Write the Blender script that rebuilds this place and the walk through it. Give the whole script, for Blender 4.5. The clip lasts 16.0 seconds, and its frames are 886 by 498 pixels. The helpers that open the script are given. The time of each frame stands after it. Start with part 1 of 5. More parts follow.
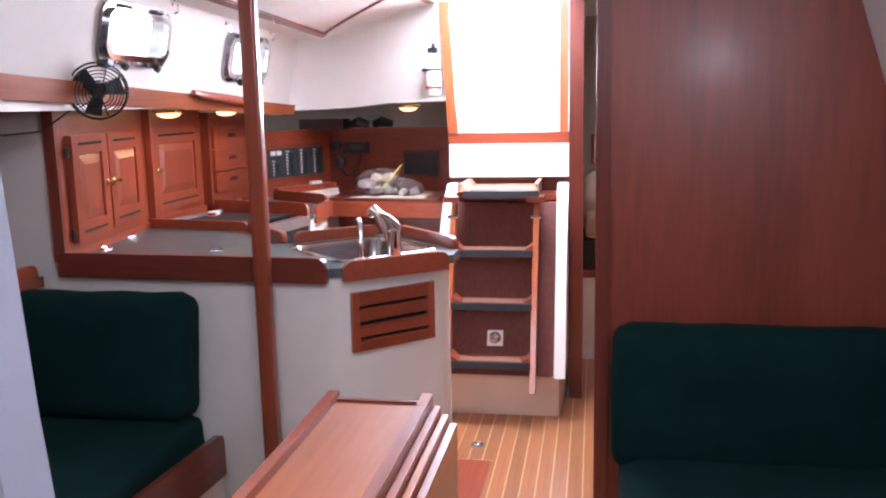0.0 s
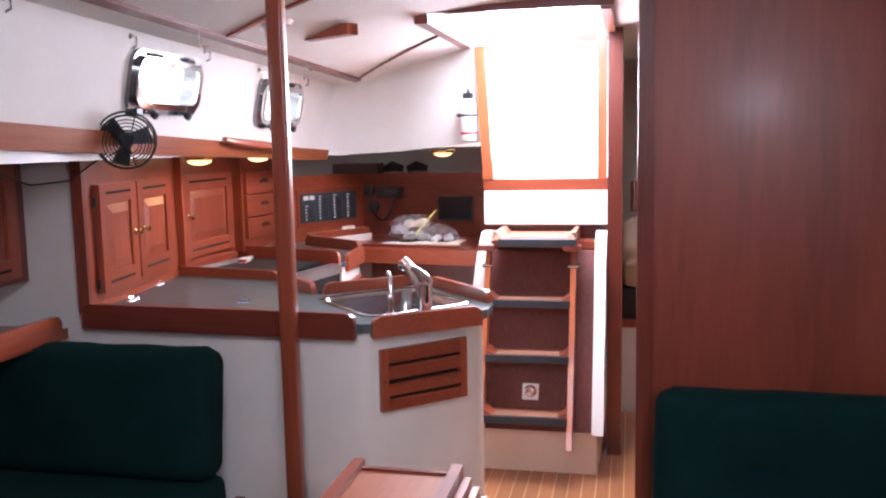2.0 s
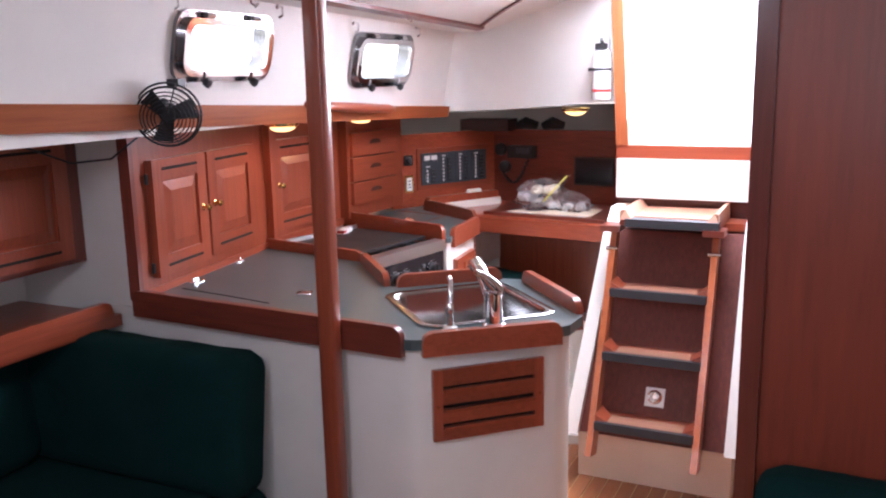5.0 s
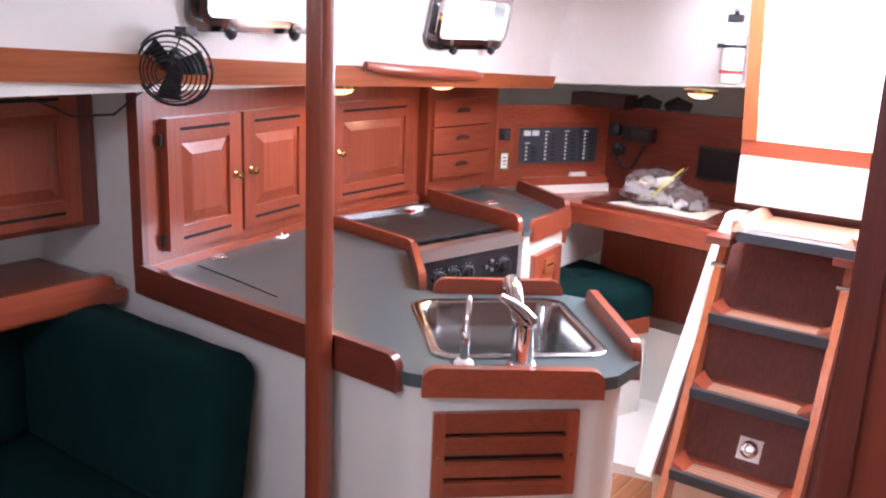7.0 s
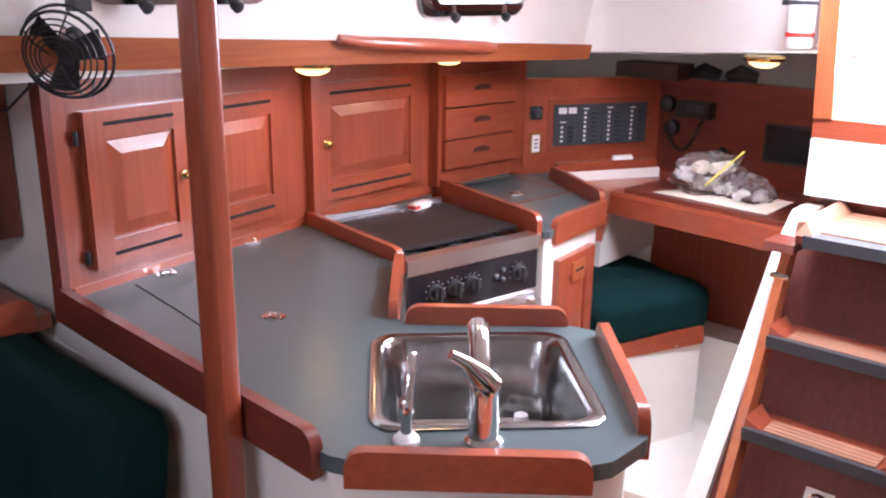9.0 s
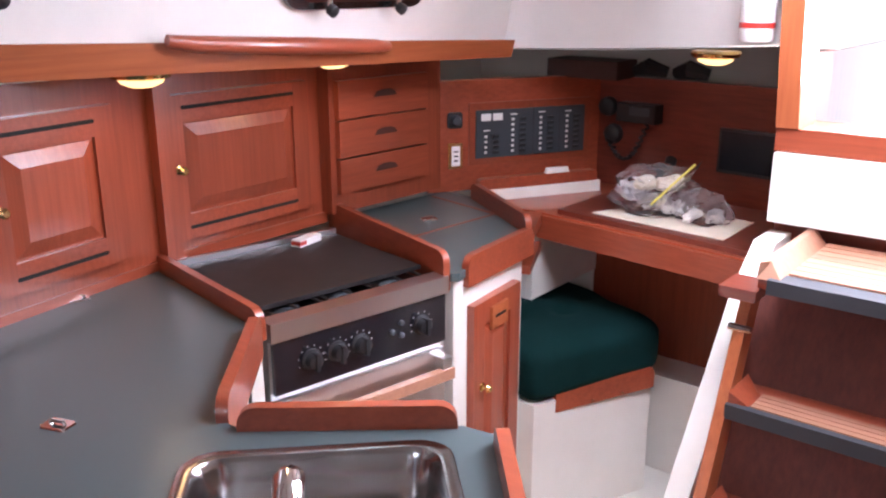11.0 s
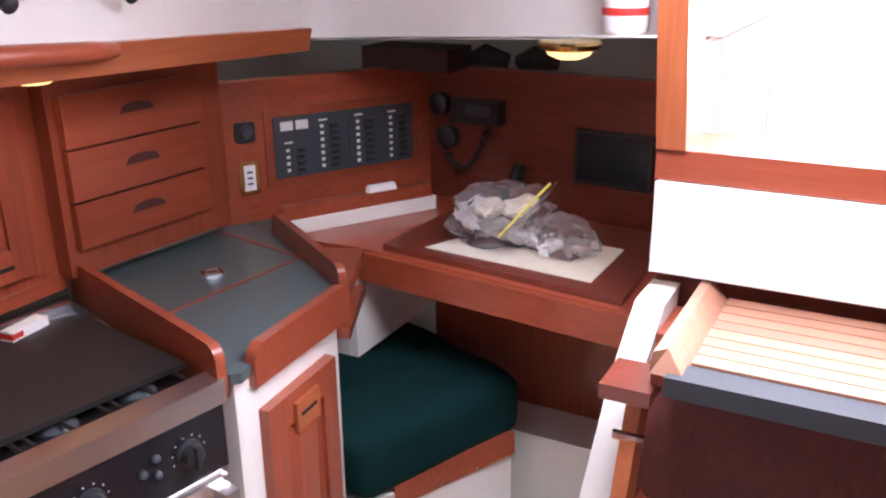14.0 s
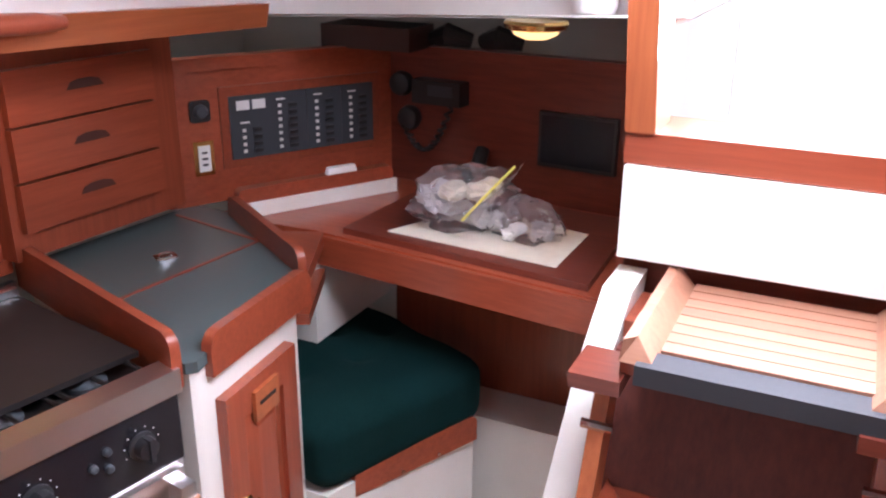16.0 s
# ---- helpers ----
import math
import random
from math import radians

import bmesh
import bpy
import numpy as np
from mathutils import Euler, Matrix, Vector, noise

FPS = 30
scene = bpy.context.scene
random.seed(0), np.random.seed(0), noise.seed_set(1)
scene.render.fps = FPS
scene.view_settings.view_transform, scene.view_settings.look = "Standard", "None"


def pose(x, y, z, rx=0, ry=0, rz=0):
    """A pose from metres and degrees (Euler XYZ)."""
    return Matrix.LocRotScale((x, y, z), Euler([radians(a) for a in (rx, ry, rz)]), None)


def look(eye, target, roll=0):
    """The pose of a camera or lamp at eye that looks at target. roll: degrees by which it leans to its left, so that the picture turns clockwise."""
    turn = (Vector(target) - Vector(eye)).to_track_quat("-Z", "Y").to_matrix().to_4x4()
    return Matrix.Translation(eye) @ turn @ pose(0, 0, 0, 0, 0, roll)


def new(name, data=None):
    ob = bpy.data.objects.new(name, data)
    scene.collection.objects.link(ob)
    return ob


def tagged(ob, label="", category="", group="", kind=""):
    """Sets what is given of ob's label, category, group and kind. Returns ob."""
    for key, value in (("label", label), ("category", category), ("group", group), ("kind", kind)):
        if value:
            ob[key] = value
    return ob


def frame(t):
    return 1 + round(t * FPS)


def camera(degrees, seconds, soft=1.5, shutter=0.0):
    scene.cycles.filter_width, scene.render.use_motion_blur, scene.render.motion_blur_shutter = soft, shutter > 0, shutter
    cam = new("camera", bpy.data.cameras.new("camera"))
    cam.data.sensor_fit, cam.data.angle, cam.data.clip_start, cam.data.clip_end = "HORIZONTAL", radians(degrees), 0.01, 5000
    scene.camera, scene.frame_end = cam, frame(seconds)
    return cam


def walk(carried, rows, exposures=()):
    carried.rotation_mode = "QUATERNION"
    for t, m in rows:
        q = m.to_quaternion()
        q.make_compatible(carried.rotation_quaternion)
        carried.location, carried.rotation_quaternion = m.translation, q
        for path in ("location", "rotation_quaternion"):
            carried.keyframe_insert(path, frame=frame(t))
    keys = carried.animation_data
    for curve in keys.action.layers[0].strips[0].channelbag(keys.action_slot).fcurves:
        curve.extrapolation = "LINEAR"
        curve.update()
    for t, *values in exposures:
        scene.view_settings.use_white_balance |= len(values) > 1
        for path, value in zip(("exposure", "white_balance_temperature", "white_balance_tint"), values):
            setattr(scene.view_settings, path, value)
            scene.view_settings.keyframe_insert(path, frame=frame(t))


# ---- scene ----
cam = camera(54.0, 16.0, soft=2.2)
PATH = [
    (0, (0.2, 0.624, 1.521), (-0.141, 2.567, 1.19), -1.2),
    (0.5, (0.192, 0.637, 1.531), (-0.156, 2.58, 1.206), -1.2),
    (1, (0.185, 0.648, 1.542), (-0.169, 2.593, 1.241), -1.3),
    (1.5, (0.183, 0.657, 1.54), (-0.182, 2.606, 1.28), -1.7),
    (2, (0.19, 0.735, 1.558), (-0.233, 2.675, 1.313), -1.1),
    (2.5, (0.195, 0.856, 1.589), (-0.323, 2.774, 1.356), 1.9),
    (3, (0.235, 0.978, 1.613), (-0.369, 2.87, 1.37), 1.5),
    (3.5, (0.29, 1.083, 1.652), (-0.383, 2.947, 1.386), 1.1),
    (4, (0.359, 1.182, 1.672), (-0.421, 3.005, 1.411), 0.8),
    (4.5, (0.392, 1.248, 1.668), (-0.454, 3.026, 1.318), -1.4),
    (4.7, (0.389, 1.263, 1.67), (-0.443, 3.043, 1.292), -1.3),
    (6.8, (0.372, 1.792, 1.697), (-0.698, 3.407, 1.2), 3.0),
    (7, (0.404, 1.846, 1.699), (-0.719, 3.426, 1.207), 2.5),
    (7.5, (0.446, 1.955, 1.699), (-0.764, 3.465, 1.194), 2.6),
    (8, (0.429, 2.078, 1.697), (-0.793, 3.566, 1.156), 1.6),
    (8.2, (0.4, 2.132, 1.699), (-0.833, 3.607, 1.146), 1.8),
    (10.3, (0.217, 2.705, 1.696), (-1.074, 4.121, 1.122), -1.0),
    (10.5, (0.198, 2.743, 1.694), (-1.06, 4.186, 1.115), -0.5),
    (11, (0.125, 2.865, 1.687), (-1.067, 4.36, 1.102), -0.1),
    (11.5, (0.045, 3.044, 1.699), (-1.046, 4.609, 1.097), 1.0),
    (12, (-0.035, 3.207, 1.704), (-1.121, 4.781, 1.117), 0.5),
    (12.5, (-0.064, 3.338, 1.694), (-1.175, 4.906, 1.139), -1.0),
    (13, (-0.119, 3.393, 1.7), (-1.159, 4.968, 1.038), -0.7),
    (13.5, (-0.137, 3.428, 1.693), (-1.07, 5.061, 1.015), -1.5),
    (14, (-0.14, 3.431, 1.706), (-1.039, 5.089, 1.039), -0.7),
    (14.5, (-0.139, 3.439, 1.715), (-1.005, 5.126, 1.078), -0.1),
    (15, (-0.14, 3.459, 1.704), (-0.975, 5.145, 1.026), -0.9),
    (15.5, (-0.155, 3.46, 1.705), (-0.971, 5.152, 1.019), 0.2),
    (16, (-0.171, 3.461, 1.696), (-0.974, 5.152, 0.99), 0.5),
]
walk(cam, [(t, look(eye, target, roll)) for t, eye, target, roll in PATH],
     exposures=[(t, e, 5750, 14) for t, e in ((0, 0.7), (2.5, 0.56), (3.5, 0.38), (4.7, 0.42), (7, 0.84), (8.2, 0.86), (10.5, 0.36), (12.5, 0.28), (14, 0.1), (16, 0.04))])

# ---- world, sun, large lights ----
world = bpy.data.worlds.new("sky")
scene.world = world
world.use_nodes = True
_wn = world.node_tree.nodes
_sky = _wn.new("ShaderNodeTexSky")
_sky.sky_type, _sky.sun_disc = "NISHITA", False
_sky.sun_elevation, _sky.sun_rotation = radians(50), radians(200)
_wn["Background"].inputs["Strength"].default_value = 0.12
world.node_tree.links.new(_sky.outputs["Color"], _wn["Background"].inputs["Color"])
sun = new("sun", bpy.data.lights.new("sun", "SUN"))
sun.data.energy, sun.data.angle, sun.data.color = 1.2, radians(12), (1.0, 0.96, 0.9)
sun.matrix_world = look((0, 0, 10), (0.5, 3.0, 0))


def area_lamp(name, centre, target, w, h, power, color=(1.0, 0.965, 1.03)):
    """Area lamp: daylight in an opening, a dome light's glow or an added fill."""
    ob = new(name, bpy.data.lights.new(name, "AREA"))
    ob.data.shape, ob.data.size, ob.data.size_y = "RECTANGLE", w, h
    ob.data.energy, ob.data.color = power, color
    ob.matrix_world = look(centre, target)
    return ob


area_lamp("companionway_daylight", (-0.22, 4.98, 1.72), (-0.6, 3.4, 1.1), 0.5, 0.55, 27)
area_lamp("sliding_hatch_daylight", (-0.24, 4.34, 2.16), (-0.8, 4.4, 0.0), 0.55, 0.62, 29)
area_lamp("saloon_hatch_daylight", (-0.25, 1.5, 2.12), (-0.75, 3.2, 0.5), 0.5, 0.5, 8)
# added lamp, no porthole is built here; brightens the port side
area_lamp("starboard_porthole_daylight", (0.84, 0.9, 1.72), (-1.3, 2.9, 1.72), 0.42, 0.16, 8)
# added lamp inside the closed aft cabin; no opening lies behind it
area_lamp("aft_cabin_daylight", (0.55, 5.35, 1.9), (0.35, 5.3, 0.6), 0.4, 0.4, 2)


# ---- materials ----
def _base(name, rough=0.5, metal=0.0, spec=0.5):
    m = bpy.data.materials.new(name)
    m.use_nodes = True
    n, l = m.node_tree.nodes, m.node_tree.links
    b = n["Principled BSDF"]
    b.inputs["Roughness"].default_value, b.inputs["Metallic"].default_value = rough, metal
    b.inputs["Specular IOR Level"].default_value = spec
    return m, n, l, b


def _noise(n, l, scale, detail=4.0, vec=(1, 1, 1), rough=0.55):
    c = n.new("ShaderNodeTexCoord")
    mp = n.new("ShaderNodeMapping")
    mp.inputs["Scale"].default_value = vec
    t = n.new("ShaderNodeTexNoise")
    t.inputs["Scale"].default_value, t.inputs["Detail"].default_value, t.inputs["Roughness"].default_value = scale, detail, rough
    l.new(c.outputs["Object"], mp.inputs["Vector"])
    l.new(mp.outputs["Vector"], t.inputs["Vector"])
    return t.outputs["Fac"]


def _ramp(n, l, fac, *stops):
    r = n.new("ShaderNodeValToRGB")
    e = r.color_ramp.elements
    while len(e) < len(stops):
        e.new(0.5)
    for k, (pos, col) in zip(e, stops):
        k.position, k.color = pos, (*col, 1)
    l.new(fac, r.inputs["Fac"])
    return r.outputs["Color"]


def _mix(n, l, fac, a, b, mode="MIX"):
    m = n.new("ShaderNodeMix")
    m.data_type, m.blend_type = "RGBA", mode
    for s, v in ((0, fac), (6, a), (7, b)):
        if hasattr(v, "is_linked"):
            l.new(v, m.inputs[s])
        else:
            m.inputs[s].default_value = v if s == 0 else (*v, 1)
    return m.outputs[2]


def _bump(n, l, b, height, strength, dist=0.002):
    u = n.new("ShaderNodeBump")
    u.inputs["Strength"].default_value, u.inputs["Distance"].default_value = strength, dist
    l.new(height, u.inputs["Height"])
    l.new(u.outputs["Normal"], b.inputs["Normal"])


def wood(name, light, dark, along, rough=0.28, fine=26, broad=5, figure=0.45):
    """Varnished timber with its grain along x, y or z; each piece a little different."""
    m, n, l, b = _base(name, rough)
    st = {"x": (1.2, fine, fine), "y": (fine, 1.2, fine), "z": (fine, fine, 1.2)}[along]
    st2 = {"x": (0.6, broad, broad), "y": (broad, 0.6, broad), "z": (broad, broad, 0.6)}[along]
    grain = _noise(n, l, 3.2, 6, st, 0.62)
    band = _noise(n, l, 1.6, 3, st2)
    c1 = _ramp(n, l, grain, (0.3, dark), (0.72, light))
    mid = tuple(0.5 * (p + q) for p, q in zip(light, dark))
    c2 = _ramp(n, l, band, (0.3, tuple(v * 0.72 for v in mid)), (0.7, tuple(min(1, v * 1.3) for v in mid)))
    col = _mix(n, l, figure, c1, c2)
    info = n.new("ShaderNodeObjectInfo")
    hsv = n.new("ShaderNodeHueSaturation")
    mr = n.new("ShaderNodeMapRange")
    mr.inputs["To Min"].default_value, mr.inputs["To Max"].default_value = 0.86, 1.14
    l.new(info.outputs["Random"], mr.inputs["Value"])
    l.new(mr.outputs["Result"], hsv.inputs["Value"])
    l.new(col, hsv.inputs["Color"])
    l.new(hsv.outputs["Color"], b.inputs["Base Color"])
    _bump(n, l, b, grain, 0.12, 0.0008)
    b.inputs["Coat Weight"].default_value, b.inputs["Coat Roughness"].default_value = 0.35, 0.16
    return m


def plain(name, col, rough=0.5, metal=0.0, var=0.1, scale=6.0, bump=0.05, fine=160.0, spec=0.5):
    """A painted, moulded or cast surface with faint stains and fine grain."""
    m, n, l, b = _base(name, rough, metal, spec)
    big = _noise(n, l, scale, 5)
    c = _ramp(n, l, big, (0.3, tuple(v * (1 - var) for v in col)), (0.72, tuple(min(1, v * (1 + var * 0.5)) for v in col)))
    l.new(c, b.inputs["Base Color"])
    rr = n.new("ShaderNodeMapRange")
    rr.inputs["To Min"].default_value, rr.inputs["To Max"].default_value = rough * 0.85, min(1, rough * 1.2)
    l.new(big, rr.inputs["Value"])
    l.new(rr.outputs["Result"], b.inputs["Roughness"])
    _bump(n, l, b, _noise(n, l, fine, 2), bump, 0.001)
    return m


def fabric(name, col):
    m, n, l, b = _base(name, 0.95, 0, 0.08)
    fine = _noise(n, l, 420, 2)
    big = _noise(n, l, 7, 4)
    c = _mix(n, l, 0.5, _ramp(n, l, fine, (0.3, tuple(v * 0.55 for v in col)), (0.7, tuple(v * 1.35 for v in col))),
             _ramp(n, l, big, (0.3, tuple(v * 0.7 for v in col)), (0.7, tuple(v * 1.3 for v in col))))
    l.new(c, b.inputs["Base Color"])
    b.inputs["Sheen Weight"].default_value, b.inputs["Sheen Roughness"].default_value = 0.03, 0.5
    b.inputs["Sheen Tint"].default_value = (0.25, 0.6, 0.5, 1)
    _bump(n, l, b, fine, 0.5, 0.0015)
    return m


def glowing(name, col, strength):
    m = bpy.data.materials.new(name)
    m.use_nodes = True
    n, l = m.node_tree.nodes, m.node_tree.links
    n.remove(n["Principled BSDF"])
    e = n.new("ShaderNodeEmission")
    e.inputs["Color"].default_value, e.inputs["Strength"].default_value = (*col, 1), strength
    l.new(e.outputs["Emission"], n["Material Output"].inputs["Surface"])
    return m


def clear(name, col=(1, 1, 1), rough=0.02):
    m, n, l, b = _base(name, rough)
    b.inputs["Base Color"].default_value = (*col, 1)
    b.inputs["Transmission Weight"].default_value, b.inputs["IOR"].default_value = 1.0, 1.3
    return m


RED_L, RED_D = (0.365, 0.082, 0.037), (0.195, 0.039, 0.018)
WX, WY, WZ = (wood("mahogany_" + a, RED_L, RED_D, a) for a in "xyz")
DX, DY, DZ = (wood("dark_mahogany_" + a, (0.23, 0.052, 0.03), (0.095, 0.020, 0.013), a) for a in "xyz")
LX, LY, LZ = (wood("honey_mahogany_" + a, (0.50, 0.15, 0.052), (0.27, 0.064, 0.024), a) for a in "xyz")
SATIN = wood("satin_mahogany_z", (0.31, 0.064, 0.030), (0.105, 0.018, 0.010), "z", 0.38, 14, 3.2, 0.68)
SATIN.node_tree.nodes["Principled BSDF"].inputs["Coat Weight"].default_value = 0.08
DULL_Z = wood("dull_mahogany_z", (0.20, 0.045, 0.026), (0.085, 0.018, 0.012), "z", 0.6)
DULL_Z.node_tree.nodes["Principled BSDF"].inputs["Coat Weight"].default_value = 0.0
HONEY_TOP = wood("worn_honey_mahogany_y", (0.56, 0.17, 0.05), (0.34, 0.085, 0.028), "y", 0.5, 16, 4, 0.6)
HONEY_TOP.node_tree.nodes["Principled BSDF"].inputs["Coat Weight"].default_value = 0.1
TEAK = wood("teak_plank", (0.46, 0.19, 0.075), (0.29, 0.10, 0.04), "y", 0.3)
TEAK_X = wood("teak_slat", (0.44, 0.225, 0.14), (0.30, 0.135, 0.08), "x", 0.42)
HOLLY = plain("holly_strip", (0.62, 0.42, 0.2), 0.35)
CREAM = plain("cream_gelcoat", (0.80, 0.765, 0.70), 0.38, var=0.05, bump=0.03)
VINYL = plain("cream_headliner", (0.80, 0.775, 0.725), 0.6, var=0.05, bump=0.25, fine=90)
WHITE = plain("white_plastic", (0.82, 0.81, 0.78), 0.35, var=0.04)
GREY = plain("grey_laminate", (0.074, 0.098, 0.099), 0.3, var=0.06, scale=5, bump=0.03)
GREYEDGE = plain("dark_laminate_edge", (0.05, 0.065, 0.075), 0.4)
GREEN = fabric("dark_green_velour", (0.0044, 0.0205, 0.0198))
BLACK = plain("black_plastic", (0.018, 0.018, 0.02), 0.42, var=0.2)
IRON = plain("black_enamel", (0.014, 0.012, 0.012), 0.5, var=0.35, scale=14)
PANEL = plain("charcoal_panel", (0.045, 0.052, 0.06), 0.45)
STEEL = plain("brushed_steel", (0.70, 0.70, 0.71), 0.3, 1.0, var=0.08, bump=0.06, fine=300)
SINK_STEEL = plain("polished_steel", (0.42, 0.415, 0.41), 0.17, 1.0, var=0.15, scale=9, bump=0.04, fine=300)
CHROME = plain("chrome", (0.78, 0.78, 0.79), 0.07, 1.0, var=0.02, bump=0.0)
BRASS = plain("polished_brass", (0.72, 0.5, 0.2), 0.2, 1.0, var=0.1)
RUBBER = plain("grey_tread", (0.036, 0.038, 0.043), 0.7, var=0.2, bump=0.4, fine=500)
PAPER = plain("chart_paper", (0.66, 0.60, 0.50), 0.85, var=0.12, scale=14)
DARK = plain("deep_shadow_gap", (0.012, 0.010, 0.009), 0.9)
ORANGE = plain("red_plastic", (0.5, 0.03, 0.02), 0.4)
YELLOW = plain("yellow_zip", (0.7, 0.62, 0.12), 0.45)
GLASS = clear("window_glass")
BAG = clear("clear_polythene", (0.97, 0.96, 0.98), 0.05)
BAG.node_tree.nodes["Principled BSDF"].inputs["Transmission Weight"].default_value = 0.93
BAG.node_tree.nodes["Principled BSDF"].inputs["IOR"].default_value = 1.06
SKY_CARD = glowing("overcast_sky", (1.0, 1.0, 1.0), 2.6)
BULB = glowing("lit_amber_lens", (1.0, 0.60, 0.22), 2.2)


# ---- mesh helpers ----
def B():
    return bmesh.new()


def box(bm, x0, x1, y0, y1, z0, z1, m=None):
    vs = [bm.verts.new((x, y, z)) for z in (z0, z1) for x, y in ((x0, y0), (x1, y0), (x1, y1), (x0, y1))]
    for f in ((3, 2, 1, 0), (4, 5, 6, 7), (0, 1, 5, 4), (1, 2, 6, 5), (2, 3, 7, 6), (3, 0, 4, 7)):
        bm.faces.new([vs[i] for i in f])
    if m is not None:
        for v in vs:
            v.co = m @ v.co
    return vs


def loft(bm, a, b):
    """A closed solid between two rings of points."""
    va, vb = [bm.verts.new(p) for p in a], [bm.verts.new(p) for p in b]
    k = len(va)
    bm.faces.new(va[::-1])
    bm.faces.new(vb)
    for i in range(k):
        bm.faces.new((va[i], va[(i + 1) % k], vb[(i + 1) % k], vb[i]))
    return va + vb


def prism(bm, poly, z0, z1):
    return loft(bm, [(x, y, z0) for x, y in poly], [(x, y, z1) for x, y in poly])


def along(p, q, side=1):
    """Pose with x along p to q and y across it (to the left if side is 1), at floor level."""
    d = Vector((q[0] - p[0], q[1] - p[1]))
    return Matrix.Translation((p[0], p[1], 0)) @ Matrix.Rotation(math.atan2(d.y, d.x), 4, "Z"), d.length


def round_rect(x0, x1, z0, z1, r, steps=4, corners=(1, 1, 1, 1)):
    """Ring of 2D points; corners: bottom left, bottom right, top right, top left."""
    out = []
    for (cx, cz, a0), on in zip(((x0 + r, z0 + r, 180), (x1 - r, z0 + r, 270), (x1 - r, z1 - r, 0), (x0 + r, z1 - r, 90)), corners):
        if on:
            out += [(cx + r * math.cos(radians(a0 + 90 * i / steps)), cz + r * math.sin(radians(a0 + 90 * i / steps))) for i in range(steps + 1)]
        else:
            out.append((x0 if a0 in (180, 90) else x1, z0 if a0 in (180, 270) else z1))
    return out


def bev(bm, w=0.003, seg=2, angle=35):
    es = [e for e in bm.edges if len(e.link_faces) == 2 and e.calc_face_angle(0) > radians(angle)]
    if es:
        bmesh.ops.bevel(bm, geom=es, offset=w, segments=seg, affect="EDGES", profile=0.5, clamp_overlap=True)
    return bm


def tube(bm, pts, r, seg=8, close=False):
    """A round bar along points, r one radius or one a point."""
    pts = [Vector(p) for p in pts]
    rs = r if isinstance(r, (list, tuple)) else [r] * len(pts)
    rings, up = [], None
    for i, p in enumerate(pts):
        d = (pts[(i + 1) % len(pts)] - pts[i - 1]) if close else (pts[min(i + 1, len(pts) - 1)] - pts[max(i - 1, 0)])
        d.normalize()
        if up is None:
            up = d.orthogonal()
        up = (up - d * up.dot(d)).normalized()
        w = d.cross(up)
        rings.append([bm.verts.new(p + rs[i] * (math.cos(2 * math.pi * k / seg) * up + math.sin(2 * math.pi * k / seg) * w)) for k in range(seg)])
    for a, b in zip(rings, rings[1:] + ([rings[0]] if close else [])):
        for k in range(seg):
            bm.faces.new((a[k], a[(k + 1) % seg], b[(k + 1) % seg], b[k]))
    if not close:
        bm.faces.new(rings[0][::-1])
        bm.faces.new(rings[-1])
    return bm


def lathe(bm, prof, m, seg=16):
    """Turned shape: profile of (radius, height), placed by m."""
    rings = [[bm.verts.new(m @ Vector((r * math.cos(2 * math.pi * k / seg), r * math.sin(2 * math.pi * k / seg), h))) for k in range(seg)] for r, h in prof]
    for a, b in zip(rings, rings[1:]):
        for k in range(seg):
            bm.faces.new((a[k], a[(k + 1) % seg], b[(k + 1) % seg], b[k]))
    bm.faces.new(rings[0][::-1])
    bm.faces.new(rings[-1])
    return bm


def aim(p, n):
    """Pose at p whose z axis points along n."""
    return Matrix.Translation(p) @ Vector(n).to_track_quat("Z", "Y").to_matrix().to_4x4()


def part(name, bm, mat, parent=None, label="", smooth=False):
    me = bpy.data.meshes.new(name)
    bmesh.ops.recalc_face_normals(bm, faces=bm.faces)
    bm.to_mesh(me)
    bm.free()
    me.materials.append(mat)
    if smooth:
        me.shade_smooth()
        me.set_sharp_from_angle(angle=radians(40))
    ob = new(name, me)
    if parent:
        ob.parent = parent
    if label:
        ob["label"] = label
    return ob


def thing(name, label, category, group="", at=(0, 0, 0)):
    """An empty for a thing; its parts are given in world places."""
    ob = new(name)
    ob.empty_display_size = 0.05
    return tagged(ob, label, category, group)


def structure(name, bm, mat, label="", smooth=False):
    return tagged(part(name, bm, mat, None, label, smooth), kind="structure")


def board_bm(p, q, z0, z1, th, r=0.025, steps=5, corners=(0, 0, 1, 1), shift=0.0):
    """An upright board from p to q with rounded upper ends."""
    m, L = along(p, q)
    ring = round_rect(0, L, z0, z1, r, steps, corners)
    bm = B()
    loft(bm, [m @ Vector((a, shift - th / 2, b)) for a, b in ring], [m @ Vector((a, shift + th / 2, b)) for a, b in ring])
    return bev(bm, min(0.005, th * 0.3), 2, 50)


F = 0.10        # cabin sole
CT = 1.03       # worktop


def ceil_z(x, y=4.6):
    """Headliner: crowned across the boat and rising gently towards the bow."""
    return 2.05 - 0.17 * (min(abs(x), 1.19) / 1.18) ** 2 + 0.03 * (4.6 - max(y, 2.2))


# ---- structure ----
HX0, HX1, HY0, HY1 = -0.56, 0.085, 4.0, 4.9      # sliding hatch opening in the ceiling


